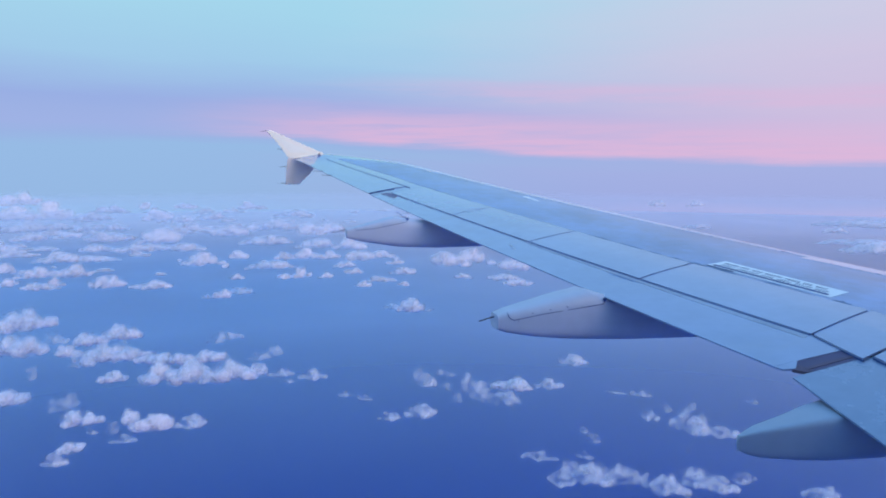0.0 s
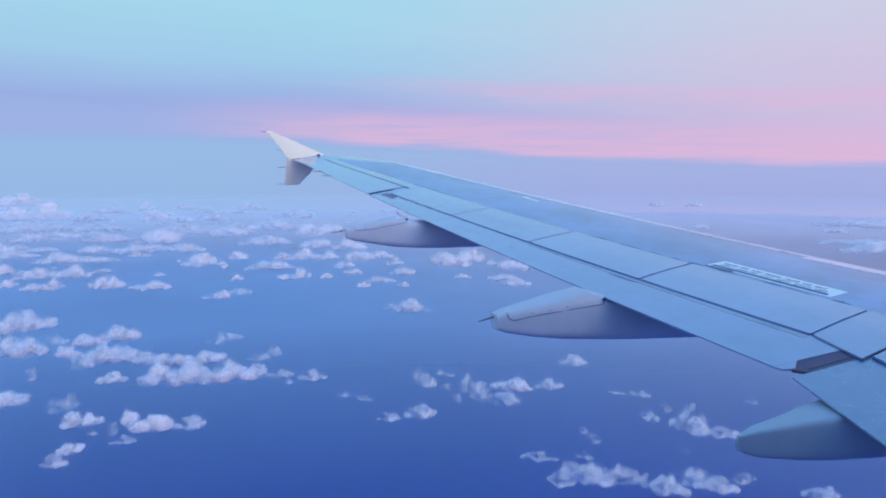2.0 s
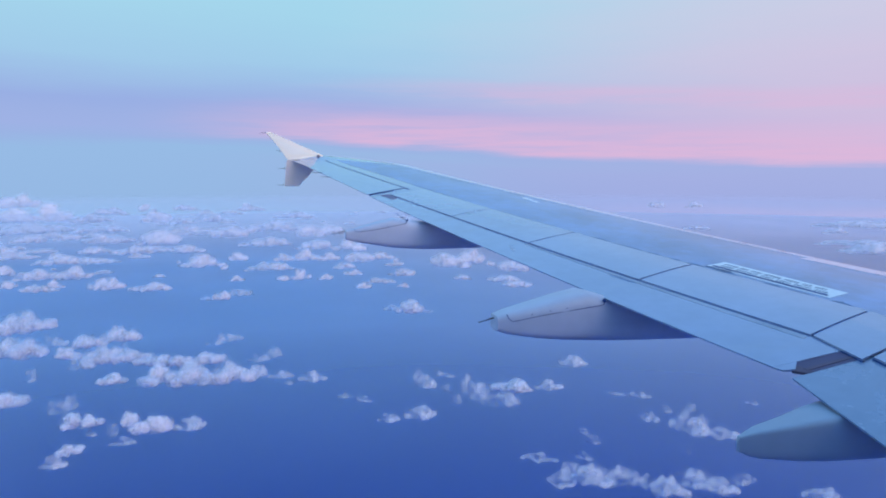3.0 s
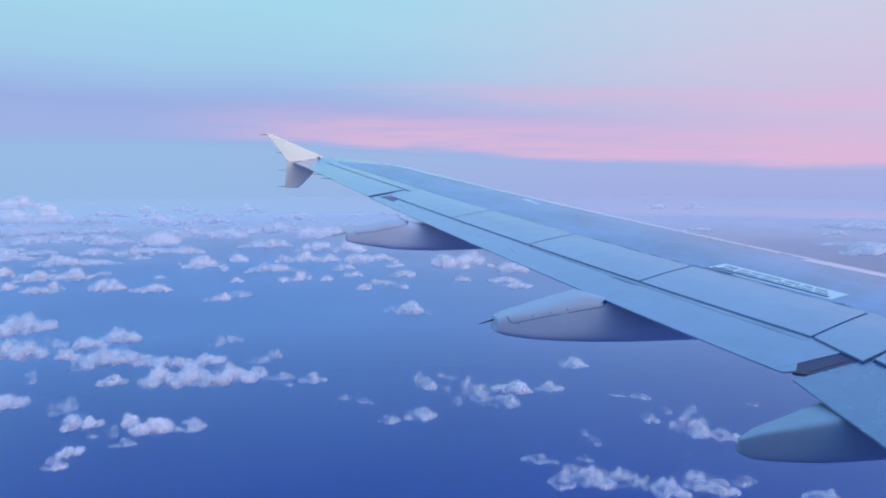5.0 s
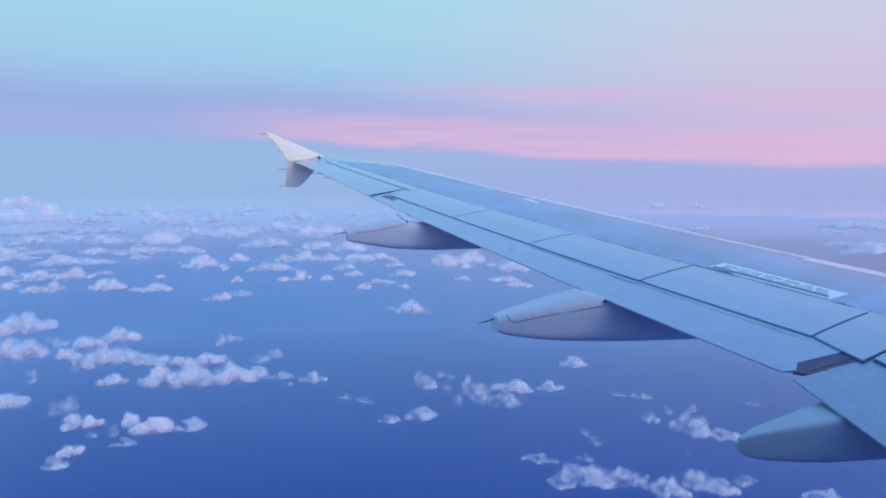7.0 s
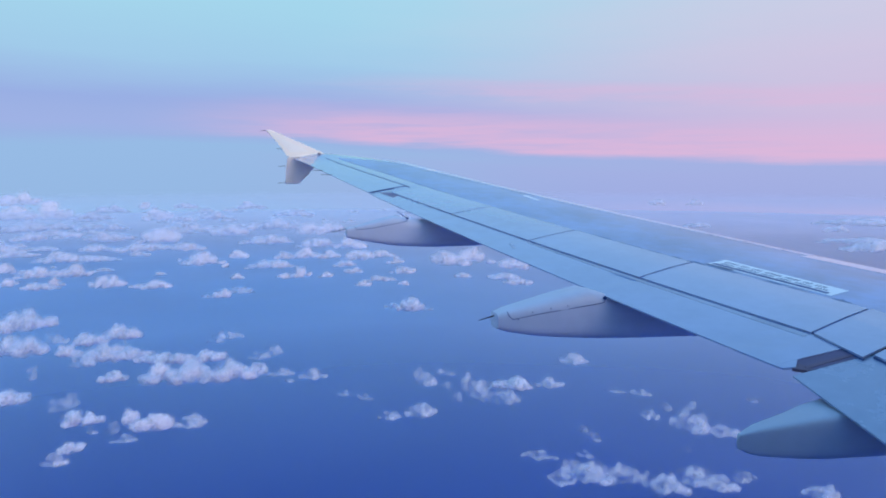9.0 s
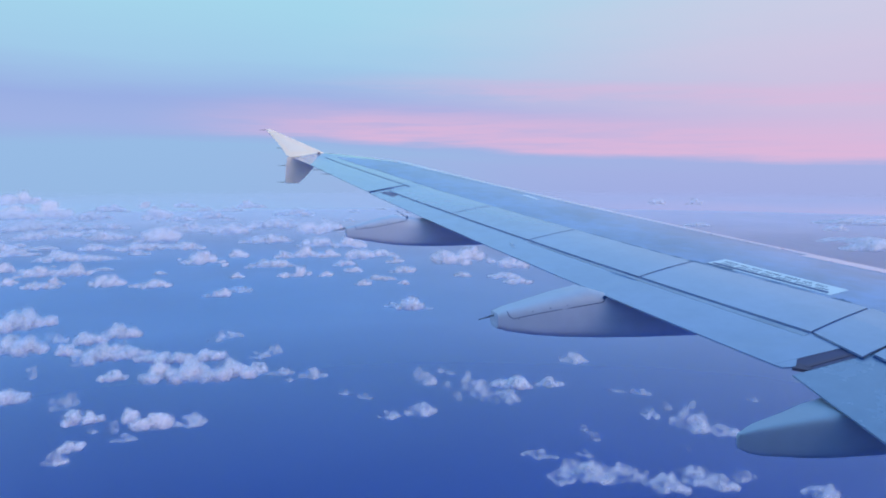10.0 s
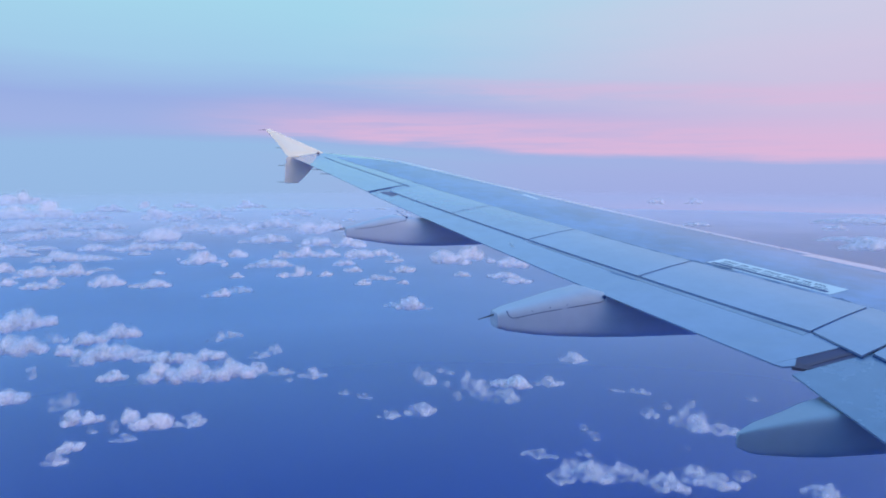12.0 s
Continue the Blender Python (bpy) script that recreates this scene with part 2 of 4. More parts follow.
def height(u, v, table=UPPER):
    c, le = v_straight(u) - v_te(u), v_straight(u)
    bend = v_le(u)
    s = (le - v) / c
    if bend < le - 1e-6 and v > 0:
        s = (bend - v) / bend * (le / c)
    s_ref = le / c

    def camber(q, tab):
        return float(np.interp(q, CHORD, tab)) if q <= 1 else tab[-1] - (q - 1) * 0.155
    s = max(s, 0.0)
    z = 0.10956 * u + 0.0028745 * u * u - 0.00007 * u ** 3
    return z + c * (camber(s, table) - camber(s_ref, UPPER)) + math.tan(radians(0.817 - 0.0504 * u)) * v


def on_wing(u, v, dz=0.0, table=UPPER):
    return ORIGIN + ALONG * u + AHEAD * v + Vector((0, 0, height(u, v, table) + dz))


def uv(dx, dy):
    """Wing coordinates of a place given in metres ahead of and outboard of the origin."""
    return -math.sin(SWEEP) * dx + math.cos(SWEEP) * dy, math.cos(SWEEP) * dx + math.sin(SWEEP) * dy


def slab(corners, nu, nv, top, bottom, us=None, vs=None):
    """A closed plate that follows the wing over the four-cornered field (inner aft, outer aft, outer fore, inner fore) in u, v.
    top, bottom: functions of u, v that give places."""
    (a, b, c, d) = corners
    us = us or [i / nu for i in range(nu + 1)]
    vs = vs or [j / nv for j in range(nv + 1)]
    bm = bmesh.new()
    grids = []
    for f in (top, bottom):
        g = []
        for p in us:
            row = []
            for q in vs:
                u = (a[0] * (1 - p) + b[0] * p) * (1 - q) + (d[0] * (1 - p) + c[0] * p) * q
                v = (a[1] * (1 - p) + b[1] * p) * (1 - q) + (d[1] * (1 - p) + c[1] * p) * q
                row.append(bm.verts.new(f(u, v)))
            g.append(row)
        grids.append(g)
    t, w = grids
    n, k = len(us) - 1, len(vs) - 1
    for i in range(n):
        for j in range(k):
            bm.faces.new((t[i][j], t[i + 1][j], t[i + 1][j + 1], t[i][j + 1]))
            bm.faces.new((w[i][j], w[i][j + 1], w[i + 1][j + 1], w[i + 1][j]))
    for i in range(n):
        bm.faces.new((t[i][0], w[i][0], w[i + 1][0], t[i + 1][0]))
        bm.faces.new((t[i][k], t[i + 1][k], w[i + 1][k], w[i][k]))
    for j in range(k):
        bm.faces.new((t[0][j], t[0][j + 1], w[0][j + 1], w[0][j]))
        bm.faces.new((t[n][j], w[n][j], w[n][j + 1], t[n][j + 1]))
    return bm


def plate(corners, up, thick, nu=8, nv=4):
    """A plate of even thickness whose top stands up metres over the wing."""
    return slab(corners, nu, nv, lambda u, v: on_wing(u, v, up), lambda u, v: on_wing(u, v, up - thick))


def tube(points, radius, sides=6, end=None):
    """A thin round rod through the points; end: its radius at the last one."""
    bm = bmesh.new()
    rings = []
    for i, p in enumerate(points):
        p = Vector(p)
        d = (Vector(points[min(i + 1, len(points) - 1)]) - Vector(points[max(i - 1, 0)])).normalized()
        s = d.cross(Vector((0.13, 0.2, 1))).normalized()
        t = d.cross(s)
        r = radius if end is None else radius + (end - radius) * i / (len(points) - 1)
        rings.append([bm.verts.new(p + (s * math.cos(k * math.tau / sides) + t * math.sin(k * math.tau / sides)) * r) for k in range(sides)])
    for a, b in zip(rings, rings[1:]):
        for k in range(sides):
            bm.faces.new((a[k], a[(k + 1) % sides], b[(k + 1) % sides], b[k]))
    bm.faces.new(rings[0]), bm.faces.new(rings[-1])
    return bm


def block(centre, size, bevel=0.004):
    bm = bmesh.new()
    bmesh.ops.create_cube(bm, size=1)
    bmesh.ops.scale(bm, vec=size, verts=bm.verts)
    bmesh.ops.translate(bm, vec=centre, verts=bm.verts)
    bmesh.ops.bevel(bm, geom=bm.edges[:], offset=bevel, segments=2, affect="EDGES")
    return bm


def at_eye(x, y, z):
    return Vector((x, y, EYE + z))


# ---- the sea ----
def build_sea():
    bm = bmesh.new()
    rings, seg = (0, 120, 300, 600, 1000, 1600, 2400, 3300, 4200, 4840), 96
    prev = [bm.verts.new((0, 0, 0))]
    for r in rings[1:]:
        ring = [bm.verts.new((r * math.cos(k * math.tau / seg), r * math.sin(k * math.tau / seg), 0)) for k in range(seg)]
        for k in range(seg):
            if len(prev) == 1:
                bm.faces.new((prev[0], ring[k], ring[(k + 1) % seg]))
            else:
                bm.faces.new((prev[k], ring[k], ring[(k + 1) % seg], prev[(k + 1) % seg]))
        prev = ring
    return tagged(part("water", bm, SEA), "deep blue open sea under thin morning haze", "sea", kind="structure")


build_sea()


def haze(name, stops, reach, tint, far_tint, thicker=0.0, warm=0.0, rosy=0.0):
    """A flat sheet that stands in for moist air: clear below the aircraft, ever denser towards the horizon."""
    m = bpy.data.materials.new(name)
    m.use_nodes = True
    nt = m.node_tree
    nt.nodes.clear()
    tc = nt.nodes.new("ShaderNodeTexCoord").outputs["Object"]
    away = nt.nodes.new("ShaderNodeVectorMath")
    away.operation = "LENGTH"
    nt.links.new(tc, away.inputs[0])
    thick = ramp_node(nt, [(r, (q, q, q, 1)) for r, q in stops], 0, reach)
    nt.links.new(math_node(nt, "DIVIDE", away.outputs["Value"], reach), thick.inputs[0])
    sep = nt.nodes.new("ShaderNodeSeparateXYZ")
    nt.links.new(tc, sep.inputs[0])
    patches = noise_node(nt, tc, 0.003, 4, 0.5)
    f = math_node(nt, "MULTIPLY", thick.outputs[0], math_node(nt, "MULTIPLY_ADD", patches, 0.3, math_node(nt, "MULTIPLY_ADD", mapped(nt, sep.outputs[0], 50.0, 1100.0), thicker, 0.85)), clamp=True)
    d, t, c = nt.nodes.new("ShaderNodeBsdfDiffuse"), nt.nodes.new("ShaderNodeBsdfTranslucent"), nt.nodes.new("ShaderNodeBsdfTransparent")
    # distance tint and pink dawn light towards the nose are painted into the colour
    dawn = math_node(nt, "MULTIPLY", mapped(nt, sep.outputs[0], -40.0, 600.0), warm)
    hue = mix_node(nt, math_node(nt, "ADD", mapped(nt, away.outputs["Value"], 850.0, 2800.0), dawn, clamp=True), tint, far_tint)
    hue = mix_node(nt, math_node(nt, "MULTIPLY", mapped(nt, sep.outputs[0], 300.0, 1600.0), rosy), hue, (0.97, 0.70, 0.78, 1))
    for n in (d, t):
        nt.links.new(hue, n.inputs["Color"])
    a, b, out = nt.nodes.new("ShaderNodeMixShader"), nt.nodes.new("ShaderNodeMixShader"), nt.nodes.new("ShaderNodeOutputMaterial")
    a.inputs[0].default_value = 0.08
    nt.links.new(d.outputs[0], a.inputs[1]), nt.links.new(t.outputs[0], a.inputs[2])
    nt.links.new(f, b.inputs[0]), nt.links.new(c.outputs[0], b.inputs[1]), nt.links.new(a.outputs[0], b.inputs[2])
    nt.links.new(b.outputs[0], out.inputs[0])
    return m


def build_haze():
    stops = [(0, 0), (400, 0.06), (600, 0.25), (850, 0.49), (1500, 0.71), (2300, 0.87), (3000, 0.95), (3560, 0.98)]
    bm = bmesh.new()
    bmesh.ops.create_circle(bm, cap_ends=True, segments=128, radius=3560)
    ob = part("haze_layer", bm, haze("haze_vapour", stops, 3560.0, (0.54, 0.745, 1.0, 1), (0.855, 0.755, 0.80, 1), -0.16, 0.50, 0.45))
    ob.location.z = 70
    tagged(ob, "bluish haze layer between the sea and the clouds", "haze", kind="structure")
    bm = bmesh.new()
    bmesh.ops.create_circle(bm, cap_ends=True, segments=128, radius=3300)
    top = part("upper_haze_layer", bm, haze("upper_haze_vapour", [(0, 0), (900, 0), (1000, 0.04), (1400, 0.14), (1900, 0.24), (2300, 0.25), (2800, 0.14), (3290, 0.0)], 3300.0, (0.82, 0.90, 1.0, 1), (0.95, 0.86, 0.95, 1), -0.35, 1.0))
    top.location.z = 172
    return tagged(top, "thin upper haze over the far clouds", "haze", kind="structure")


build_haze()

# ---- the wing ----
def hinge(u):
    return 0.835 - 0.026 * u


def build_wing():
    wing = thing("aircraft_wing", "pale grey swept airliner wing with spoilers, flaps and aileron", "aircraft wing")
    wing.location = (0, 0, 0)
    inner = -4.6
    us = [i / 40 for i in range(33)] + [0.8 + 0.2 * (i / 18) for i in range(1, 19)]
    le_steps = [0.0, 0.08, 0.16, 0.25, 0.35, 0.45, 0.55, 0.65, 0.73, 0.80, 0.86, 0.91, 0.95, 0.975, 0.99, 0.997, 1.0]

    # body: fields between the rear edge of the fixed structure and the leading edge
    def body_point(sign):
        def place(u, q):
            v0 = 0.03 if u < 7.4 else 0.41
            v = v0 + (v_le(u) - v0) * q
            if sign > 0:
                return on_wing(u, v, -0.03 if v < hinge(u) - 0.02 and u < 7.3 else 0.0)
            low = on_wing(u, v, 0.0, LOWER)
            return low if q < 0.9999 else on_wing(u, v, 0.0)
        return place
    body = slab(((inner, 0), (TIP_U, 0), (TIP_U, 1), (inner, 1)), 0, 0, body_point(1), body_point(-1), us=us, vs=le_steps)
    bmesh.ops.remove_doubles(body, verts=body.verts, dist=0.0005)
    part("wing_body", body, PANEL, wing, "light grey painted wing skin", True)

    # mid-grey skin over the wing box, ending in a wedge towards the tip
    def skin(up):
        def place(p, q):
            u = inner + (11.15 - inner) * p
            aft = min(hinge(u), 0.80) + 0.06 * max(0.0, min(1.0, (u - 6.2) / 2.5)) + 0.006
            fore = v_le(u) - 0.30
            if u > 8.6:
                k = (u - 8.6) / 2.55
                fore = fore * (1 - k ** 3) + (aft + 0.03) * k ** 3
            return on_wing(u, aft + (fore - aft) * q, up)
        return place
    part("wing_box_skin", slab(((0, 0), (1, 0), (1, 1), (0, 1)), 60, 14, skin(0.003), skin(-0.004)), BOX, wing, "weathered mid-grey wing box skin", True)

    # leading-edge slats
    ends = (inner, 1.47, 4.05, 6.6, 9.1, 10.9)
    for i, (a, b) in enumerate(zip(ends, ends[1:])):
        wide = 0.74 if i == 0 else 0.52

        def shell(up, wide=wide, a=a, b=b):
            def place(p, q):
                u = a + 0.012 + (b - a - 0.024) * p
                return on_wing(u, v_le(u) - wide * (1 - q), up)
            return place
        slat_steps = [0, 0.2, 0.4, 0.6, 0.75, 0.86, 0.93, 0.97, 0.99, 1.0]
        part("slat", slab(((0, 0), (1, 0), (1, 1), (0, 1)), 10, 0, shell(0.008), shell(-0.006), vs=slat_steps), METAL, wing, "bare aluminium leading-edge slat" if i else "polished inboard leading-edge slat", True)

    # spoilers with dark seals between them
    for k in range(4):
        a, b = 1.79 * k + 0.013, 1.79 * (k + 1) - 0.013
        if k == 3:
            b = 7.30
        part("spoiler", plate(((a, 0), (b, 0), (b, hinge(b)), (a, hinge(a))), 0.004, 0.016, 10, 5), PANEL, wing, smooth=True)
        part("seam_seal", plate(((a - 0.021, 0.012), (a - 0.005, 0.012), (a - 0.005, hinge(a)), (a - 0.021, hinge(a))), 0.001, 0.02, 1, 5), SEAL, wing)
        part("edge_seal", plate(((a, -0.006), (b, -0.002), (b, 0.01), (a, 0.01)), -0.0075, 0.02, 8, 1), SEAL, wing)
    # narrow strip paler than the flap, along the spoilers' trailing edge
    part("pale_strip", plate(((0.02, -0.085), (3.6, -0.05), (3.6, -0.025), (0.02, -0.025)), -0.0075, 0.01, 12, 1), PALE_GREY, wing, "pale blue-grey strip behind the spoilers")

    part("grease_stain", plate(((1.76, -0.095), (2.12, -0.105), (2.10, -0.085), (1.80, -0.055)), -0.0085, 0.004, 4, 1), SCUFF, wing, "dark grease stain on the flap")

    for u, v in ((3.50, -0.30), (3.60, -0.25)):
        part("placard", plate(((u, v), (u + 0.07, v + 0.003), (u + 0.07, v + 0.03), (u, v + 0.027)), -0.008, 0.004, 1, 1), PALE_GREY, wing, "tiny grey placard")

    # scuffed sealant where the spoilers meet the wing box
    rng = random.Random(8)
    u = 0.15
    while u < 3.4:
        run, deep, n = rng.uniform(0.10, 0.42), rng.uniform(0.012, 0.05), 7
        bm = bmesh.new()
        low = [bm.verts.new(on_wing(u + run * i / n, hinge(u + run * i / n) + 0.004, 0.0052)) for i in range(n + 1)]
        top = [bm.verts.new(on_wing(u + run * i / n, hinge(u + run * i / n) + 0.008 + deep * math.sin(math.pi * (i + 0.3) / (n + 0.6)) * rng.uniform(0.4, 1.2), 0.0052)) for i in range(n + 1)]
        for i in range(n):
            bm.faces.new((low[i], low[i + 1], top[i + 1], top[i]))
        part("scuff_mark", bm, SCUFF, wing, "dark scuffed sealant")
        u += run + rng.uniform(0.03, 0.3)

    # inboard spoiler and the panel beside it, with straight trailing edges
    part("inboard_spoiler", plate((uv(0.0, -0.474), uv(0.0, -0.012), (-0.012, hinge(0)), uv(0.86, -0.474 + 0.22)), 0.006, 0.014, 4, 5), PANEL, wing)
    part("inboard_spoiler", plate((uv(0.095, -4.3), uv(0.095, -0.482), uv(0.86, -0.482 + 0.22), uv(0.86, -4.3)), 0.006, 0.014, 8, 5), PANEL, wing)
    part("edge_seal", plate((uv(-0.005, -0.478), uv(-0.005, 0.0), uv(0.012, 0.0), uv(0.012, -0.478)), -0.009, 0.02, 3, 1), SEAL, wing)
    part("edge_seal", plate((uv(0.088, -4.3), uv(0.088, -0.478), uv(0.11, -0.478), uv(0.11, -4.3)), -0.009, 0.02, 6, 1), SEAL, wing)

    # flaps: wedges that thin out to the trailing edge
    def wedge(corners, up, root, edge, nu, nv):
        """corners run from the trailing edge forward; root, edge: thickness at the front and at the trailing edge."""
        def thick(u, v):
            ref = v_te(u)
            k = max(0.0, min(1.0, (v - ref) / 0.75))
            return edge + (root - edge) * k
        return slab(corners, nu, nv, lambda u, v: on_wing(u, v, up), lambda u, v: on_wing(u, v, up - thick(u, v)))
    part("outer_flap", wedge(((-0.11, v_te(-0.11)), (7.44, v_te(7.44)), (7.44, 0.25), uv(0.2, -0.28)), -0.010, 0.12, 0.012, 30, 6), PANEL, wing, "long pale grey outer flap", True)
    part("flap_end_tab", wedge((uv(-0.578, -0.362), (-0.112, v_te(-0.112)), uv(-0.40, -0.295), uv(-0.49, -0.385)), -0.0105, 0.05, 0.012, 3, 3), PANEL, wing)
    part("inner_flap", wedge((uv(-1.05, -4.3), uv(-0.588, -0.468), uv(0.3, -0.415), uv(0.3, -4.3)), -0.0185, 0.12, 0.012, 10, 6), SOILED_SHADED, wing, "stained blue-grey inboard flap, fuselage shade painted in", True)
    # the gap's depth is only painted: dark plates lie almost flush with the flaps
    part("flap_gap_panel", plate((uv(-0.43, -0.46), uv(-0.46, -0.28), uv(0.3, -0.25), uv(0.3, -0.42)), -0.017, 0.03, 2, 4), GAP_AND_HOUSING, wing, "dark flush panel with the flap gap's shade painted in")
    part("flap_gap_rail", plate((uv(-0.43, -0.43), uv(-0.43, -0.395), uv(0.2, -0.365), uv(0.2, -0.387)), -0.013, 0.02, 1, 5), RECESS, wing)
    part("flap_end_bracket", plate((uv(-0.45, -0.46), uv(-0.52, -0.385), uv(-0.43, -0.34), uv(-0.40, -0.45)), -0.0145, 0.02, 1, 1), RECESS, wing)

    # aileron, its gaps, and the fixed trailing edge at the tip
    part("aileron", wedge(((7.62, v_te(7.62)), (11.2, v_te(11.2) + 0.0), (11.2, 0.385), (7.62, 0.415)), 0.002, 0.10, 0.010, 16, 5), PANEL, wing, "pale grey aileron", True)
    part("gap_seal", plate(((7.45, 0.413), (11.25, 0.387), (11.25, 0.399), (7.45, 0.426)), 0.006, 0.02, 12, 1), SEAL, wing)
    part("gap_seal", plate(((7.575, v_te(7.56) + 0.02), (7.618, v_te(7.62) + 0.02), (7.605, 0.415), (7.59, 0.415)), 0.004, 0.02, 1, 5), SEAL, wing)
    part("tip_trailing_edge", wedge(((11.22, v_te(11.22)), (TIP_U, -0.13), (TIP_U, 0.42), (11.22, 0.42)), 0.0, 0.10, 0.010, 5, 5), PANEL, wing, smooth=True)
    # cavity shade painted on a plate that stands just over the flap
    part("shroud_recess", plate(((7.0, -0.13), (7.46, -0.145), (7.37, -0.01), (7.05, -0.015)), -0.006, 0.02, 2, 2), BAY, wing, "small plate by the aileron with a hinge recess's shade painted in")
    part("flap_end_panel", wedge(((7.45, v_te(7.45)), (7.555, v_te(7.555)), (7.575, 0.42), (7.45, 0.42)), -0.008, 0.12, 0.01, 2, 5), PANEL, wing)
    return wing


wing = build_wing()


# ---- the fuselage round the camera ----
def build_fuselage():
    """A plain tube with one window opening, through which the camera looks."""
    # never in view; added so that the tube shades the inboard wing
    fus = thing("aircraft_fuselage", "unseen fuselage tube that shades the wing, with one cabin window opening", "fuselage")
    cy, cz, r_out, r_in = -1.77, -0.45, 1.975, 1.90
    xs = [-11, -7, -4, -2, -0.8, -0.10, 0.04, 0.20, 1, 2.5, 5, 8, 11, 14]
    angles = [2 * math.pi * k / 60 for k in range(60)]
    lo_, hi_ = math.asin((-0.20 - cz) / r_out), math.asin((0.14 - cz) / r_out)
    angles = sorted([a for a in angles if not lo_ - 0.04 < a < hi_ + 0.04] + [lo_, (lo_ + hi_) / 2, hi_])
    bm = bmesh.new()
    g = [[[bm.verts.new(at_eye(x, cy + r * math.cos(a), cz + r * math.sin(a))) for a in angles] for x in xs] for r in (r_out, r_in)]
    n = len(angles)
    k0 = angles.index(lo_)

    def is_open(i, k):
        return 5 <= i <= 6 and k0 <= k < k0 + 2
    for i in range(len(xs) - 1):
        for k in range(n):
            if is_open(i, k):
                continue
            k2 = (k + 1) % n
            bm.faces.new((g[0][i][k], g[0][i + 1][k], g[0][i + 1][k2], g[0][i][k2]))
            bm.faces.new((g[1][i][k], g[1][i][k2], g[1][i + 1][k2], g[1][i + 1][k]))
    for i in (5, 6):
        for k in (k0, k0 + 2):
            bm.faces.new((g[0][i][k], g[0][i + 1][k], g[1][i + 1][k], g[1][i][k]))
    for i in (5, 7):
        for k in (k0, k0 + 1):
            bm.faces.new((g[0][i][k], g[0][i][k + 1], g[1][i][k + 1], g[1][i][k]))
    for i in (0, len(xs) - 1):
        bm.faces.new([g[0][i][k] for k in range(n)])
        bm.faces.new([g[1][i][k] for k in range(n)])
    part("fuselage_shell", bm, DARK_SHELL, fus, smooth=True)
    return fus


build_fuselage()


# ---- tip fence ----
def fin(outline, thick):
    """A thin fin from an outline of x, y, z over the eye; rounded rim."""
    bm = bmesh.new()
    a = [bm.verts.new(at_eye(x, y - thick / 2, z)) for x, y, z in outline]
    b = [bm.verts.new(at_eye(x, y + thick / 2, z)) for x, y, z in outline]
    n = len(outline)
    bm.faces.new(a), bm.faces.new(b[::-1])
    for i in range(n):
        bm.faces.new((a[i], b[i], b[(i + 1) % n], a[(i + 1) % n]))
    edges = [e for e in bm.edges if len({v.co.y for v in e.verts}) >= 1 and not (e.verts[0] in a and e.verts[1] in b)]
    bmesh.ops.bevel(bm, geom=edges, offset=thick * 0.3, segments=2, affect="EDGES")
    return bm


def build_fence():
    fence = thing("wing_tip_fence", "white arrow-shaped fence standing on the wing's tip", "winglet")
    part("upper_fin", fin([(1.231, 15.78, 0.42), (0.62, 15.845, 0.70), (0.033, 15.914, 0.957), (-0.065, 15.911, 0.943), (0.19, 15.835, 0.641), (0.30, 15.80, 0.51), (0.37, 15.77, 0.37), (0.45, 15.765, 0.33)], 0.04), WHITE, fence, "cream-white upper fin")
    part("lower_fin", fin([(1.30, 15.775, 0.34), (1.10, 15.80, 0.22), (0.987, 15.824, 0.125), (0.846, 15.865, -0.042), (0.628, 15.92, -0.26), (0.326, 15.92, -0.259), (0.344, 15.846, 0.035), (0.38, 15.77, 0.33)], 0.04), WHITE, fence, "white lower fin in shade")
    def inset(x, z):
        return x, 15.765 + 0.25 * abs(z - 0.36) - 0.0235, z
    part("fin_panel", fin([inset(0.92, 0.455), inset(0.56, 0.625), inset(0.20, 0.79), inset(0.14, 0.775), inset(0.36, 0.55), inset(0.45, 0.45)], 0.006), DULL, fence, "duller inner panel of the fin")
    part("tip_fillet", tube([at_eye(1.33, 15.75, 0.39), at_eye(1.0, 15.76, 0.395), at_eye(0.7, 15.76, 0.365), at_eye(0.42, 15.765, 0.33)], 0.035, 10, 0.02), WHITE, fence, smooth=True)
    part("lamp_cover", block(at_eye(1.08, 15.70, 0.425), (0.07, 0.05, 0.032), 0.010), GAP_AND_HOUSING, fence, "small dark lamp housing")
    part("root_cap", block(at_eye(1.34, 15.72, 0.40), (0.14, 0.05, 0.03), 0.008), RECESS, fence)
    for p, q in (((-0.06, 15.91, 0.937), (-0.20, 15.91, 0.925)), ((0.30, 15.80, 0.525), (0.145, 15.80, 0.535)), ((0.36, 15.83, 0.149), (0.185, 15.83, 0.136)), ((0.34, 15.91, -0.232), (0.15, 15.91, -0.232))):
        part("static_wick", tube([at_eye(*p), at_eye(*q)], 0.007, 6, 0.003), WICK, fence)
    return fence


build_fence()


def build_edge_wicks():
    for u in (9.53, 10.08):
        v = v_te(u)
        a, b = on_wing(u, v + 0.03), on_wing(u + 0.03, v + 0.03) + Vector((-0.20, 0, 0.0))
        part("edge_wick", tube([a, b], 0.008, 6, 0.003), WICK, wing)


build_edge_wicks()


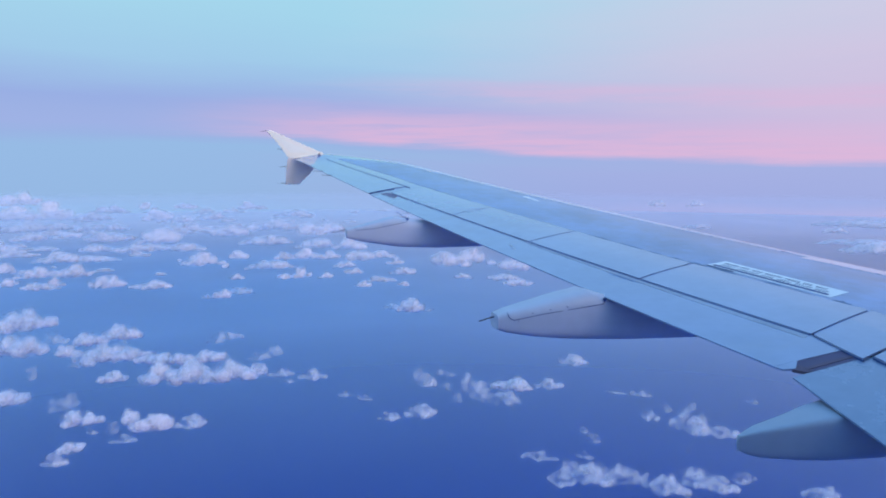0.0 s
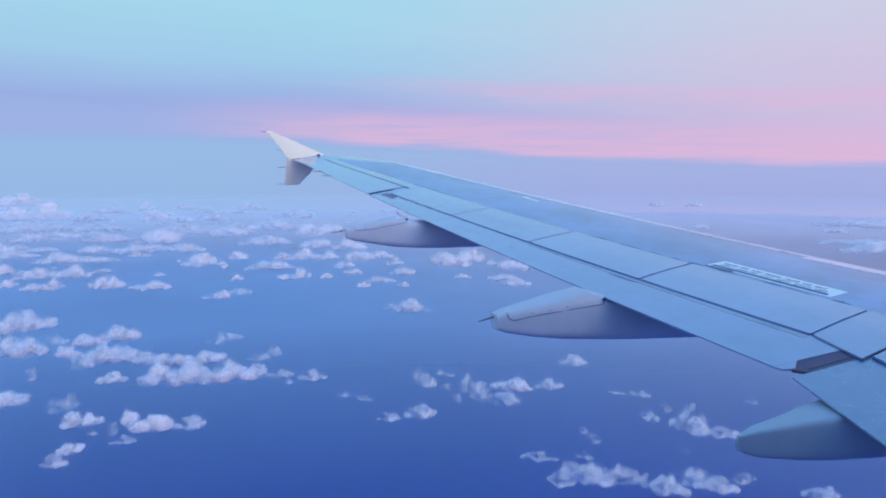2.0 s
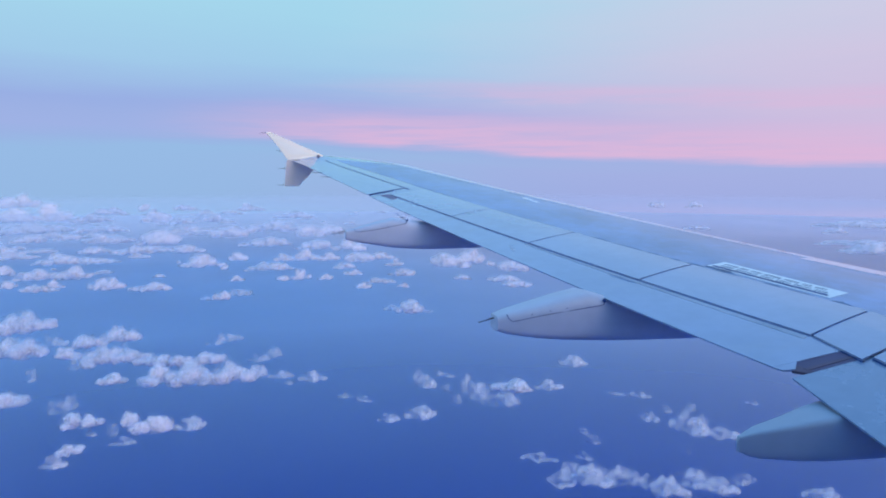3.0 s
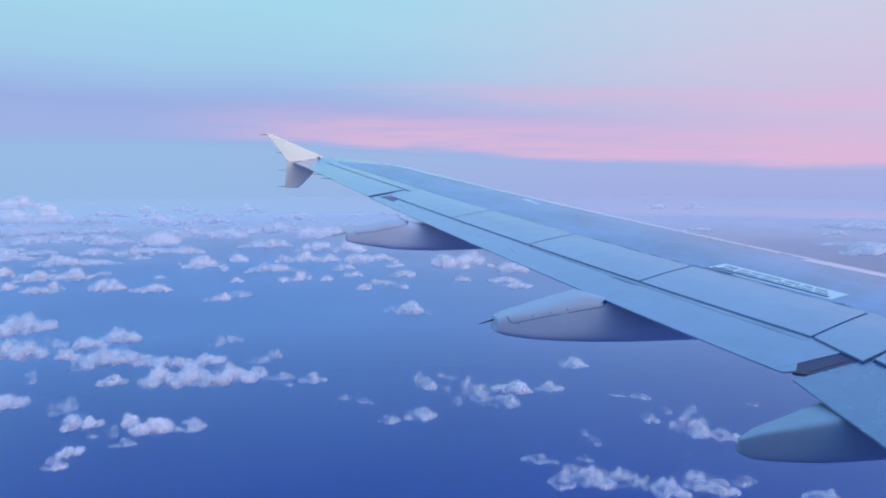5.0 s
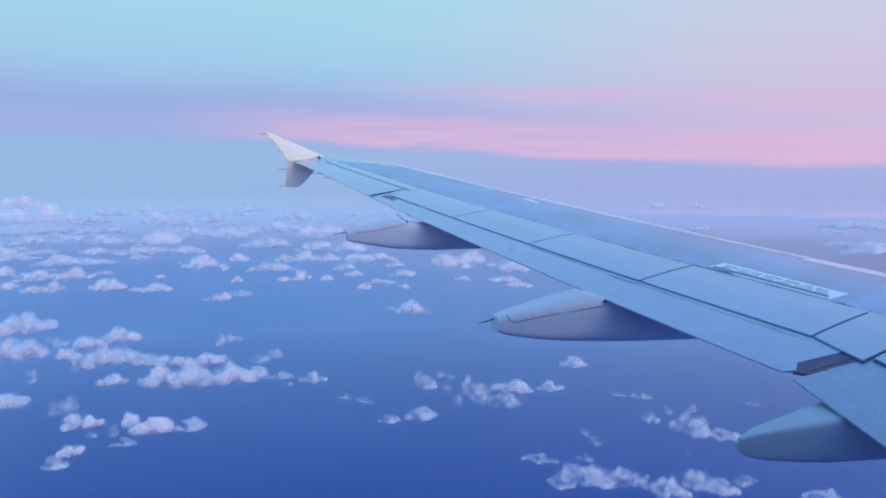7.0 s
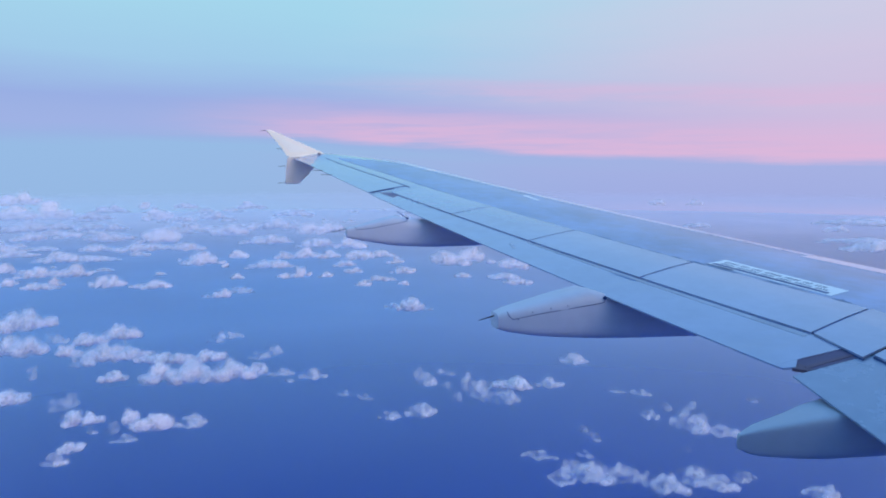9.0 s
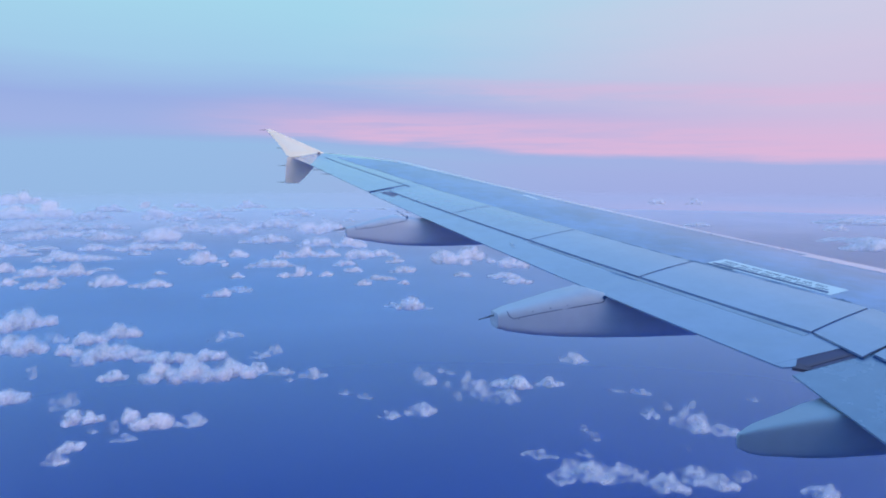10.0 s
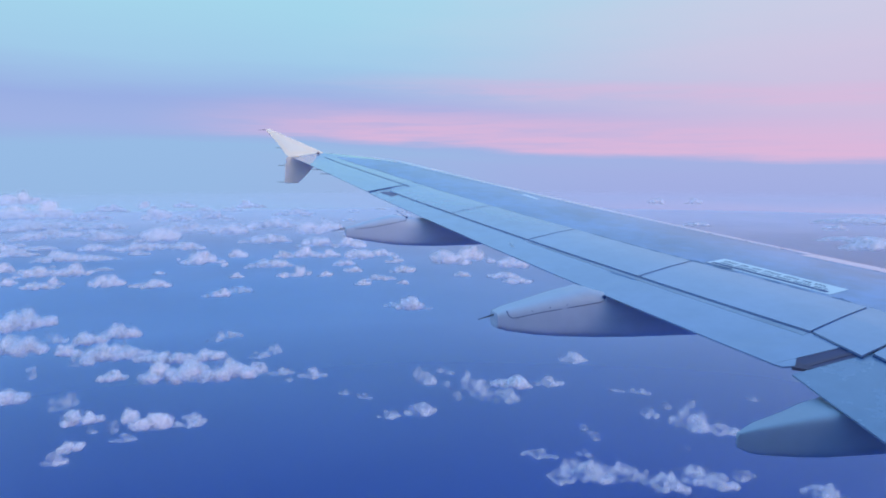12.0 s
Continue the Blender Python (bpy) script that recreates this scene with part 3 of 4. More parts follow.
# ---- flap track fairings ----
def fairing_body(y_near, width, stations, ends=(0, -1), crown=(0.30, 0.30)):
    """A canoe-shaped body along x. stations: x, bottom and top over the eye, share of the full width. crown: how boxy the upper half is, across and upright."""
    bm = bmesh.new()
    rings = []
    n = 28
    for x, lo, hi, share in stations:
        w = width * share / 2
        r = (y_near + width / 2 - w) / y_near
        x, lo, hi = x * r, lo * r, hi * r
        cy, cz, h = y_near + width / 2, (lo + hi) / 2, (hi - lo) / 2
        ring = []
        for k in range(n):
            a = math.tau * (k + 0.5) / n
            c, s = math.cos(a), math.sin(a)
            across, upright = crown if s > 0 else (0.42, 0.42)
            ring.append(bm.verts.new(at_eye(x, cy + w * math.copysign(abs(c) ** across, c), cz + h * math.copysign(abs(s) ** upright, s))))
        rings.append(ring)
    for a, b in zip(rings, rings[1:]):
        for k in range(n):
            bm.faces.new((a[k], a[(k + 1) % n], b[(k + 1) % n], b[k]))
    for k in ends:
        bm.faces.new(rings[k])
    return bm


def build_fairing(y_near, width, stations, label, seam=(), dots=(), wick=(), bracket=None, paint=FAIRING, arm=(), crown=(0.36, 0.62)):
    f = thing("flap_track_fairing", label, "flap fairing", "fairings under the wing")
    body = part("fairing_body", fairing_body(y_near, width, stations[1:], (-1,), crown), paint, f, smooth=True)
    x0, lo0, hi0, share0 = stations[1]
    xt, lot, hit, st = stations[0]
    mid, half = (lot + hit) / 2, (hit - lot) * 0.27
    tip = (xt - 0.006, mid - half, mid + half, st * 0.6)
    collar = (x0 + 0.022, lo0 - 0.004, hi0 + 0.003, share0 + 0.02)
    part("tail_cap", fairing_body(y_near, width, [(xt - 0.008, mid - half * 0.3, mid + half * 0.3, st * 0.5), tip, stations[0], (x0, lo0 - 0.003, hi0 + 0.002, share0 + 0.012), collar], (0,), crown), paint, f, smooth=True)

    def side(x, z, out):
        share = float(np.interp(x, [q[0] for q in stations], [q[3] for q in stations]))
        r = (y_near + width * (1 - share) / 2) / y_near
        return at_eye(x * r, y_near * r - out, z * r)
    if seam:
        part("panel_seam", tube([side(x, z, 0.0) for x, z in seam], 0.0035), SEAL, body)
    for x, z in dots:
        part("fastener", tube([side(x, z, 0.003), side(x, z, -0.01)], 0.0048, 8), SEAL, body)
    if wick:
        part("static_wick", tube([at_eye(*wick[0]), at_eye(*wick[1])], 0.009, 6, 0.004), WICK, f)
    if bracket:
        if arm:
            part("hinge_arm", tube([at_eye(*arm[0]), at_eye(*arm[1])], 0.004, 6, 0.0055), SEAL, f)
        part("hinge_bracket", block(at_eye(*bracket), (0.034, 0.03, 0.034), 0.008), SEAL, f, "black hinge bracket")
    return f


build_fairing(5.775, 0.44, [
    (1.972, -1.405, -1.305, 0.42), (1.985, -1.43, -1.292, 0.50), (2.09, -1.470, -1.262, 0.62), (2.367, -1.528, -1.214, 0.85), (2.65, -1.566, -1.155, 0.97), (2.90, -1.587, -1.108, 1.0),
    (3.0, -1.595, -1.135, 1.0), (3.12, -1.602, -1.165, 1.0), (3.3, -1.611, -1.19, 1.0), (3.546, -1.621, -1.20, 1.0), (4.144, -1.640, -1.20, 1.0), (4.6, -1.58, -1.24, 0.9), (5.0, -1.48, -1.26, 0.6), (5.2, -1.38, -1.28, 0.3)],
    "grey flap track fairing with a seamed access panel", [(2.07, -1.27), (2.093, -1.318), (2.132, -1.343), (2.42, -1.30), (2.819, -1.256), (3.02, -1.232), (3.045, -1.222), (3.055, -1.19)],
    [(2.181, -1.348), (2.32, -1.285), (2.50, -1.262), (2.67, -1.243)], ((1.985, 5.9, -1.325), (1.835, 5.9, -1.362)), (3.05, 5.775, -1.185))
build_fairing(9.61, 0.46, [
    (1.020, -0.900, -0.805, 0.30), (1.034, -0.922, -0.79, 0.36), (1.13, -0.948, -0.772, 0.46), (1.326, -0.988, -0.722, 0.62), (1.70, -1.058, -0.636, 0.9), (1.82, -1.069, -0.645, 0.94), (1.95, -1.078, -0.665, 0.97), (2.12, -1.088, -0.69, 1.0), (2.323, -1.097, -0.69, 1.0),
    (2.7, -1.097, -0.68, 1.0), (3.078, -1.092, -0.68, 1.0), (3.5, -1.02, -0.64, 0.85), (3.85, -0.92, -0.66, 0.55), (4.0, -0.82, -0.68, 0.25)],
    "grey outboard flap track fairing with a seamed access panel", [(1.14, -0.76), (1.166, -0.808), (1.409, -0.789), (1.737, -0.73), (1.88, -0.702), (1.91, -0.672)],
    [(1.30, -0.775), (1.55, -0.735), (1.62, -0.725)], ((1.03, 9.75, -0.803), (0.83, 9.75, -0.848)), (1.90, 9.60, -0.655), arm=((1.745, 9.60, -0.551), (1.88, 9.60, -0.648)))
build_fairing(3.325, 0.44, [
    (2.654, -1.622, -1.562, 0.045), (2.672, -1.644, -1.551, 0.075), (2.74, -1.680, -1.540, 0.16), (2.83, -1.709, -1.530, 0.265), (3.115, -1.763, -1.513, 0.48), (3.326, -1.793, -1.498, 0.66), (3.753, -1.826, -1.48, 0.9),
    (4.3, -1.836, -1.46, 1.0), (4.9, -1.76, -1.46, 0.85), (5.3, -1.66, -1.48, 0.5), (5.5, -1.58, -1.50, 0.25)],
    "plain flap track fairing below the inboard flap, fuselage shade painted in", paint=FAIRING_SHADED, crown=(0.30, 0.30))


# ---- markings on the wing ----
def build_label():
    mark = thing("walkway_notice", "white notice strip with two lines of dark lettering", "notice")
    part("film", plate(((0.371, 0.895), (1.668, 0.865), (1.655, 1.155), (0.359, 1.18)), 0.0065, 0.003, 12, 4), LABEL, mark)
    part("border_line", plate(((0.42, 0.925), (1.63, 0.900), (1.63, 0.942), (0.42, 0.968)), 0.0085, 0.002, 12, 1), SEAL, mark)
    part("line_end", plate(((1.36, 0.855), (1.66, 0.845), (1.66, 0.868), (1.36, 0.885)), 0.0085, 0.004, 4, 1), INK, mark)
    rng = random.Random(4)
    for row in (0, 1):
        u = 0.47 + 0.05 * row
        left = rng.randint(3, 8)
        while u < 1.60:
            w = rng.choice((0.010, 0.013, 0.016))
            v0 = 0.990 + 0.083 * row - (u - 0.4) * 0.022
            part("lettering", plate(((u, v0), (u + w, v0), (u + w, v0 + 0.050), (u, v0 + 0.050)), 0.0085, 0.002, 1, 1), INK, mark)
            left -= 1
            u += w + 0.017 + (0.03 if left == 0 else 0)
            left = left or rng.randint(3, 8)
    return mark


build_label()
arrow = thing("arrow_mark", "small white arrow marking near the leading edge", "marking")
part("stroke", plate(((5.50, 1.655), (5.90, 1.715), (5.90, 1.80), (5.50, 1.735)), 0.007, 0.003, 6, 2), LABEL, arrow)
part("head", plate(((5.82, 1.67), (5.96, 1.735), (5.98, 1.76), (5.91, 1.85)), 0.0085, 0.003, 3, 2), LABEL, arrow)


# ---- clouds ----
GRAD = np.random.RandomState(5).normal(size=(256, 3))
GRAD /= np.linalg.norm(GRAD, axis=1)[:, None]
PERM = np.tile(np.random.RandomState(9).permutation(256), 3)


def ripple(p):
    """Gradient noise at many places, about -0.6 to 0.6."""
    cell = np.floor(p).astype(int)
    t = p - cell
    cell &= 255
    s = t * t * t * (t * (t * 6 - 15) + 10)
    total = 0
    for i in (0, 1):
        for j in (0, 1):
            for k in (0, 1):
                g = GRAD[PERM[PERM[PERM[cell[:, 0] + i] + cell[:, 1] + j] + cell[:, 2] + k]]
                w = (s[:, 0] if i else 1 - s[:, 0]) * (s[:, 1] if j else 1 - s[:, 1]) * (s[:, 2] if k else 1 - s[:, 2])
                total = total + w * (g * (t - (i, j, k))).sum(1)
    return total


def heaped(p, octaves):
    """Round heaps with creases between them, and finer shreds on them; centred on 0."""
    total, amp = ripple(p) * 0.95, 0.72
    for _ in range(octaves):
        p = p * 2.03 + 7.3
        total = total + amp * (0.26 - np.abs(ripple(p)))
        amp *= 0.55
    return total


def lobes(length, depth, tall, rng):
    """Centres and half sizes of the round lobes of which a cumulus is heaped up."""
    out = []
    n = max(2, min(9, round(length / tall * 1.5)))
    peak = rng.uniform(-0.5, 0.5)
    for i in range(n):
        s = ((i + 0.5 + rng.uniform(-0.35, 0.35)) / n) * 2 - 1
        env = math.sqrt(max(0.12, 1 - 0.85 * s * s))
        h = tall * env * (1.05 - 0.4 * abs(s - peak)) * rng.uniform(0.72, 1.12)
        r = np.array((max(length / n * 0.72, h * 0.42) * rng.uniform(0.85, 1.2), max(depth * 0.5 * env * rng.uniform(0.6, 1.0), h * 0.3), h * 0.56))
        c = np.array((s * length * 0.42, rng.uniform(-0.22, 0.22) * depth, h * 0.40))
        out.append((c, r))
        for _ in range(rng.choice((1, 2, 3))):
            k = rng.uniform(0.35, 0.62)
            a, b = rng.uniform(0, math.tau), rng.uniform(0.1, 1.2)
            step = np.array((math.cos(a) * math.cos(b), math.sin(a) * math.cos(b), math.sin(b)))
            out.append((c + r * step * 0.72, r * np.array((k, k, k * 1.1))))
    return out


CORNERS = np.array([(i, j, k) for i in (0, 1) for j in (0, 1) for k in (0, 1)])
TETS = ((0, 1, 3, 7), (0, 3, 2, 7), (0, 2, 6, 7), (0, 6, 4, 7), (0, 4, 5, 7), (0, 5, 1, 7))
ONE = {1: 0, 2: 1, 4: 2, 8: 3, 14: 0, 13: 1, 11: 2, 7: 3}
TWO = {3: (0, 1, 2, 3), 5: (0, 2, 1, 3), 9: (0, 3, 1, 2), 6: (1, 2, 0, 3), 10: (1, 3, 0, 2), 12: (2, 3, 0, 1)}


def shell(field, level, origin, step):
    """The closed surface on which the field has that level, as points and triangles."""
    nx, ny, nz = field.shape
    inside = field > level
    count = sum(inside[i:nx - 1 + i, j:ny - 1 + j, k:nz - 1 + k].astype(int) for i, j, k in CORNERS)
    cells = np.argwhere((count > 0) & (count < 8))
    if not len(cells):
        return None
    at = cells[:, None, :] + CORNERS[None]
    flat = (at[..., 0] * ny + at[..., 1]) * nz + at[..., 2]
    values = field.ravel() - level
    pairs = []

    def face(t, a, b, c):
        pairs.append(np.stack([np.sort(t[:, e], axis=1) for e in (a, b, c)], 1))
    for tet in TETS:
        t = flat[:, tet]
        code = ((values[t] > 0) * (1, 2, 4, 8)).sum(1)
        for value, a in ONE.items():
            b, c, d = [q for q in range(4) if q != a]
            face(t[code == value], (a, b), (a, c), (a, d))
        for value, (a, b, c, d) in TWO.items():
            sel = t[code == value]
            face(sel, (a, c), (a, d), (b, d))
            face(sel, (a, c), (b, d), (b, c))
    pairs = np.concatenate(pairs)
    keys = pairs[..., 0].astype(np.int64) * values.size + pairs[..., 1]
    uniq, index = np.unique(keys.ravel(), return_inverse=True)
    a, b = uniq // values.size, uniq % values.size
    f = values[a] / (values[a] - values[b])

    def spot(q):
        return np.stack((q // (ny * nz), q // nz % ny, q % nz), 1) * step + origin
    v = spot(a) + (spot(b) - spot(a)) * f[:, None]
    tri = index.reshape(-1, 3)
    tri = tri[(tri[:, 0] != tri[:, 1]) & (tri[:, 1] != tri[:, 2]) & (tri[:, 0] != tri[:, 2])]
    # turn every triangle outward
    slope = np.stack(np.gradient(field), -1).reshape(-1, 3)[a] / step
    p = v[tri]
    n = np.cross(p[:, 1] - p[:, 0], p[:, 2] - p[:, 0])
    turn = (n * slope[tri[:, 0]]).sum(1) > 0
    tri[turn] = tri[turn][:, ::-1]
    return v, tri


def vapour_field(length, depth, tall, rng, cell, ragged, octaves, wide, high, fuller=0.05):
    """How dense a cumulus is on a grid about it: 1 in the heart of a lobe, 0 at its rim; flat below, torn by eddies."""
    step = np.array((cell, max(cell, min(cell * 2.4, depth / 9)), min(cell, tall / 7)))
    half = np.array((length * 0.78, depth * 0.9))
    n = np.maximum(5, np.ceil(np.array((half[0] * 2, half[1] * 2, tall * 1.85)) / step).astype(int) + 1)
    origin = np.array((-half[0], -half[1], -tall * 0.38))
    grid = np.stack(np.meshgrid(*[np.arange(k) for k in n], indexing="ij"), -1).reshape(-1, 3) * step + origin
    dense = 0
    for c, r in lobes(length, depth, tall, rng):
        dense = dense + np.exp(7.0 * (1 - np.sqrt((((grid - c) / r) ** 2).sum(1))))
    dense = np.log(dense + 1e-9) / 7.0
    away = np.array([rng.uniform(0, 200) for _ in range(3)])
    dense = dense + ragged * heaped(grid / (tall * np.array((wide, wide, high))) + away, octaves)
    side = np.abs(grid[:, :2]) / half
    dense = dense - (3.0 * np.maximum(0, side - 0.72)).sum(1) - np.maximum(0, grid[:, 2] / tall - 1.1) * 2
    dense = dense + fuller - np.maximum(0, tall * 0.40 - grid[:, 2]) / (tall * 0.8) - np.maximum(0, tall * 0.04 - grid[:, 2]) / (tall * 0.3)
    dense = np.maximum(dense, -2.0).reshape(n)
    for axis in range(3):
        edge = np.moveaxis(dense, axis, 0)
        edge[0] = edge[-1] = -2.0
    return dense, origin, step


def mesh_of(name, v, f, mat, smooth=False):
    me = bpy.data.meshes.new(name)
    me.vertices.add(len(v)), me.loops.add(len(f) * 3), me.polygons.add(len(f))
    me.vertices.foreach_set("co", v.ravel())
    me.loops.foreach_set("vertex_index", f.ravel().astype(np.int32))
    me.polygons.foreach_set("loop_start", np.arange(0, len(f) * 3, 3, dtype=np.int32))
    me.update(calc_edges=True)
    if smooth:
        me.shade_smooth()
    me.materials.append(mat)
    return me


# density at which each layer begins, and which of the vapours fills it
LAYERS = {
    "": ((0.80, 0), (0.62, 0), (0.46, 1), (0.32, 1), (0.19, 2), (0.06, 3), (-0.08, 4), (-0.22, 4)),
    "soft": ((0.66, 0), (0.46, 0), (0.28, 0), (0.12, 1), (-0.03, 1), (-0.18, 2)),
    "wisp": ((0.60, 0), (0.38, 1), (0.18, 1), (0.0, 2), (-0.16, 2)),
    "far": ((0.60, 1), (0.36, 2), (0.14, 3), (-0.08, 4)),
}
# how torn a kind of cloud is, its finer eddies, and the width and height of the largest ones in shares of its height
SHAPE = {"": (1.1, 3, 0.66, 0.55), "soft": (1.5, 3, 0.62, 0.5), "wisp": (2.0, 3, 0.9, 0.42), "far": (0.85, 2, 1.0, 0.5)}


def cloud(x, y, z, length, depth, tall, kind=""):
    """A cloud whose base lies at z and which stretches across the way out from the wing: a heart in veils that thin out outward."""
    rng = random.Random(int(x * 31 + y * 17 + length))
    away = math.hypot(x, y)
    label = "thin torn wisp of pale cloud over the sea" if kind == "wisp" else \
        "soft half-dissolved lilac cloud over the sea" if kind == "soft" else \
        "far cumulus cloud pale in the haze" if kind == "far" else \
        "small ragged white puff of cloud over the sea" if length < 18 else \
        "broad heaped bank of pale cumulus cloud" if length > 60 else "pinkish white cumulus cloud floating over the sea"
    ob = new("cloud")
    ob.matrix_world = pose(x, y, z, 0, 0, -math.degrees(math.atan2(x, y)) + rng.uniform(-10, 10))
    tagged(ob, label, "cloud", "broken cumulus field")
    field, origin, step = vapour_field(length, depth, tall, rng, max(away / (400 if away < 650 else 340), length / 80), *SHAPE["far" if away > 900 else kind], 0.28 if away > 900 else 0.15)
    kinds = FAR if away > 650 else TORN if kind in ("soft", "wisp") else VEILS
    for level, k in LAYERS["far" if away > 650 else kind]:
        made = shell(field, level, origin, step)
        if made is None or len(made[1]) < 8:
            continue
        name = "heart" if level > 0.3 else "veil"
        layer = new(name, mesh_of(name, *made, kinds[k], away < 650))
        layer.parent = ob
    return ob


# the broken cumulus field, near and far
cloud(-172, 523, 150, 47.3, 26.0, 12.7)
cloud(-153, 450, 150, 40.0, 22.0, 10.9)
cloud(-138, 475, 150, 14.5, 8.0, 6.8, "wisp")
cloud(-115, 466, 150, 24.5, 13.5, 7.5)
cloud(-100, 478, 150, 27.6, 15.2, 9.1)
cloud(-120, 440, 150, 15.2, 8.4, 6.7)
cloud(-93, 423, 150, 43.6, 24.0, 10.1)
cloud(-65, 412, 150, 29.4, 16.2, 6.7)
cloud(-50, 408, 150, 14.4, 7.9, 6.4)
cloud(-37, 408, 150, 19.8, 10.9, 7.2)
cloud(-57, 376, 150, 24.0, 13.2, 9.7)
cloud(-40, 369, 150, 30.9, 17.0, 9.9)
cloud(-21, 369, 150, 25.0, 13.8, 11.5)
cloud(-11, 378, 150, 13.7, 7.5, 6.0, "soft")
cloud(-9, 407, 150, 11.4, 6.3, 4.2, "wisp")
cloud(-1, 411, 150, 9.5, 5.2, 7.7, "wisp")
cloud(2, 370, 150, 14.8, 8.1, 3.8, "wisp")
cloud(7, 358, 150, 6.6, 3.6, 1.9, "wisp")
cloud(19, 361, 150, 14.9, 8.2, 4.4, "soft")
cloud(-85, 382, 150, 17.9, 9.9, 4.6)
cloud(-125, 351, 150, 20.0, 11.0, 8.5)
cloud(-96, 340, 150, 11.6, 6.4, 7.8, "wisp")
cloud(-127, 396, 150, 5.1, 2.8, 6.0, "wisp")
cloud(-83, 316, 150, 17.3, 9.5, 6.0)
cloud(-60, 308, 150, 8.3, 4.6, 8.8)
cloud(-52, 301, 150, 13.5, 7.4, 8.8)
cloud(-37, 303, 150, 15.0, 8.2, 4.9, "soft")
cloud(-68, 301, 150, 4.5, 2.5, 5.3, "wisp")
cloud(-76, 305, 150, 6.2, 3.4, 2.3, "wisp")
cloud(-61, 292, 150, 10.9, 5.0, 2.2, "wisp")
cloud(-82, 274, 150, 8.9, 4.9, 4.9, "soft")
cloud(-79, 285, 150, 10.2, 5.6, 5.0)
cloud(-37, 455, 150, 9.5, 5.2, 6.2, "wisp")
cloud(-29, 464, 150, 15.8, 8.7, 4.9, "wisp")
cloud(42, 320, 150, 9.4, 5.2, 2.4, "wisp")
cloud(33, 329, 150, 9.5, 4.4, 1.8, "wisp")
cloud(94, 540, 150, 16.6, 9.2, 3.7, "wisp")
cloud(108, 524, 150, 28.9, 15.9, 8.9)
cloud(75, 335, 150, 10.6, 5.8, 8.4, "soft")
cloud(88, 354, 150, 8.7, 4.8, 2.8, "wisp")
cloud(92, 349, 150, 6.8, 3.7, 2.0, "wisp")
cloud(83, 325, 150, 6.6, 3.6, 4.5, "wisp")
cloud(49, 291, 150, 9.6, 5.3, 4.1, "soft")
cloud(63, 291, 150, 13.8, 7.6, 5.9, "soft")
cloud(97, 316, 150, 11.9, 6.5, 9.9, "soft")
cloud(117, 317, 150, 23.0, 12.7, 6.4)
cloud(137, 316, 150, 15.5, 8.5, 4.3, "soft")
cloud(84, 306, 150, 6.0, 3.3, 5.4, "wisp")
cloud(97, 307, 150, 11.6, 6.4, 5.3, "wisp")
cloud(106, 300, 150, 18.0, 9.9, 5.0, "wisp")
cloud(167, 353, 150, 16.4, 9.0, 5.8, "soft")
cloud(176, 293, 150, 12.9, 5.5, 2.1, "wisp")
cloud(166, 300, 150, 11.1, 3.7, 1.4, "wisp")
cloud(162, 263, 150, 9.9, 5.5, 3.6, "soft")
cloud(175, 270, 150, 5.0, 2.7, 4.5, "wisp")
cloud(173, 245, 150, 16.9, 9.3, 9.6, "soft")
cloud(188, 269, 150, 6.9, 3.8, 3.4, "wisp")
cloud(181, 237, 150, 10.9, 6.0, 6.6, "soft")
cloud(127, 256, 150, 6.5, 3.6, 3.0, "wisp")
cloud(126, 245, 150, 6.0, 3.3, 3.2, "wisp")
cloud(98, 235, 150, 15.3, 5.2, 2.7, "wisp")
cloud(116, 232, 150, 7.9, 4.2, 2.1, "wisp")
cloud(107, 213, 150, 18.6, 10.2, 6.7, "soft")
cloud(119, 209, 150, 13.7, 7.5, 9.2, "soft")
cloud(97, 213, 150, 8.8, 4.9, 4.6, "wisp")
cloud(130, 199, 150, 14.5, 8.0, 5.7, "soft")
cloud(143, 201, 150, 14.4, 7.9, 5.9, "soft")
cloud(149, 196, 150, 13.4, 7.4, 4.3, "soft")
cloud(161, 199, 150, 7.9, 4.3, 4.0, "wisp")
cloud(156, 226, 150, 4.2, 2.3, 3.3, "wisp")
cloud(179, 181, 150, 15.3, 7.7, 4.0, "soft")
cloud(223, 270, 150, 6.5, 3.6, 2.5, "wisp")
cloud(-82, 854, 150, 52.9, 29.1, 14.1)
cloud(-106, 865, 150, 10.9, 6.0, 11.1, "wisp")
cloud(-41, 902, 150, 28.3, 15.6, 10.2, "wisp")
cloud(-53, 815, 150, 8.5, 4.7, 7.4, "wisp")
cloud(-4, 805, 150, 61.6, 33.9, 8.2)
cloud(-36, 727, 150, 17.6, 9.7, 5.3)
cloud(-45, 622, 150, 18.0, 9.9, 7.7)
cloud(-30, 640, 150, 29.0, 15.9, 4.6, "wisp")
cloud(-57, 623, 150, 12.0, 6.6, 3.1, "wisp")
cloud(-155, 705, 150, 32.6, 18.0, 11.6, "soft")
cloud(-115, 689, 150, 42.1, 23.2, 7.5)
cloud(-213, 706, 150, 35.2, 19.3, 6.3, "soft")
cloud(-249, 732, 150, 20.2, 11.1, 8.7, "soft")
cloud(-205, 726, 150, 13.2, 7.3, 6.9, "wisp")
cloud(-240, 789, 150, 45.1, 24.8, 9.9)
cloud(-205, 781, 150, 41.6, 22.9, 14.3)
cloud(-286, 832, 150, 19.2, 10.6, 10.8, "wisp")
cloud(-258, 919, 150, 61.8, 34.0, 10.8, "soft")
cloud(-215, 919, 150, 67.5, 37.1, 8.6)
cloud(-264, 958, 150, 31.9, 17.5, 10.1)
cloud(-349, 1022, 150, 54.6, 30.0, 12.8)
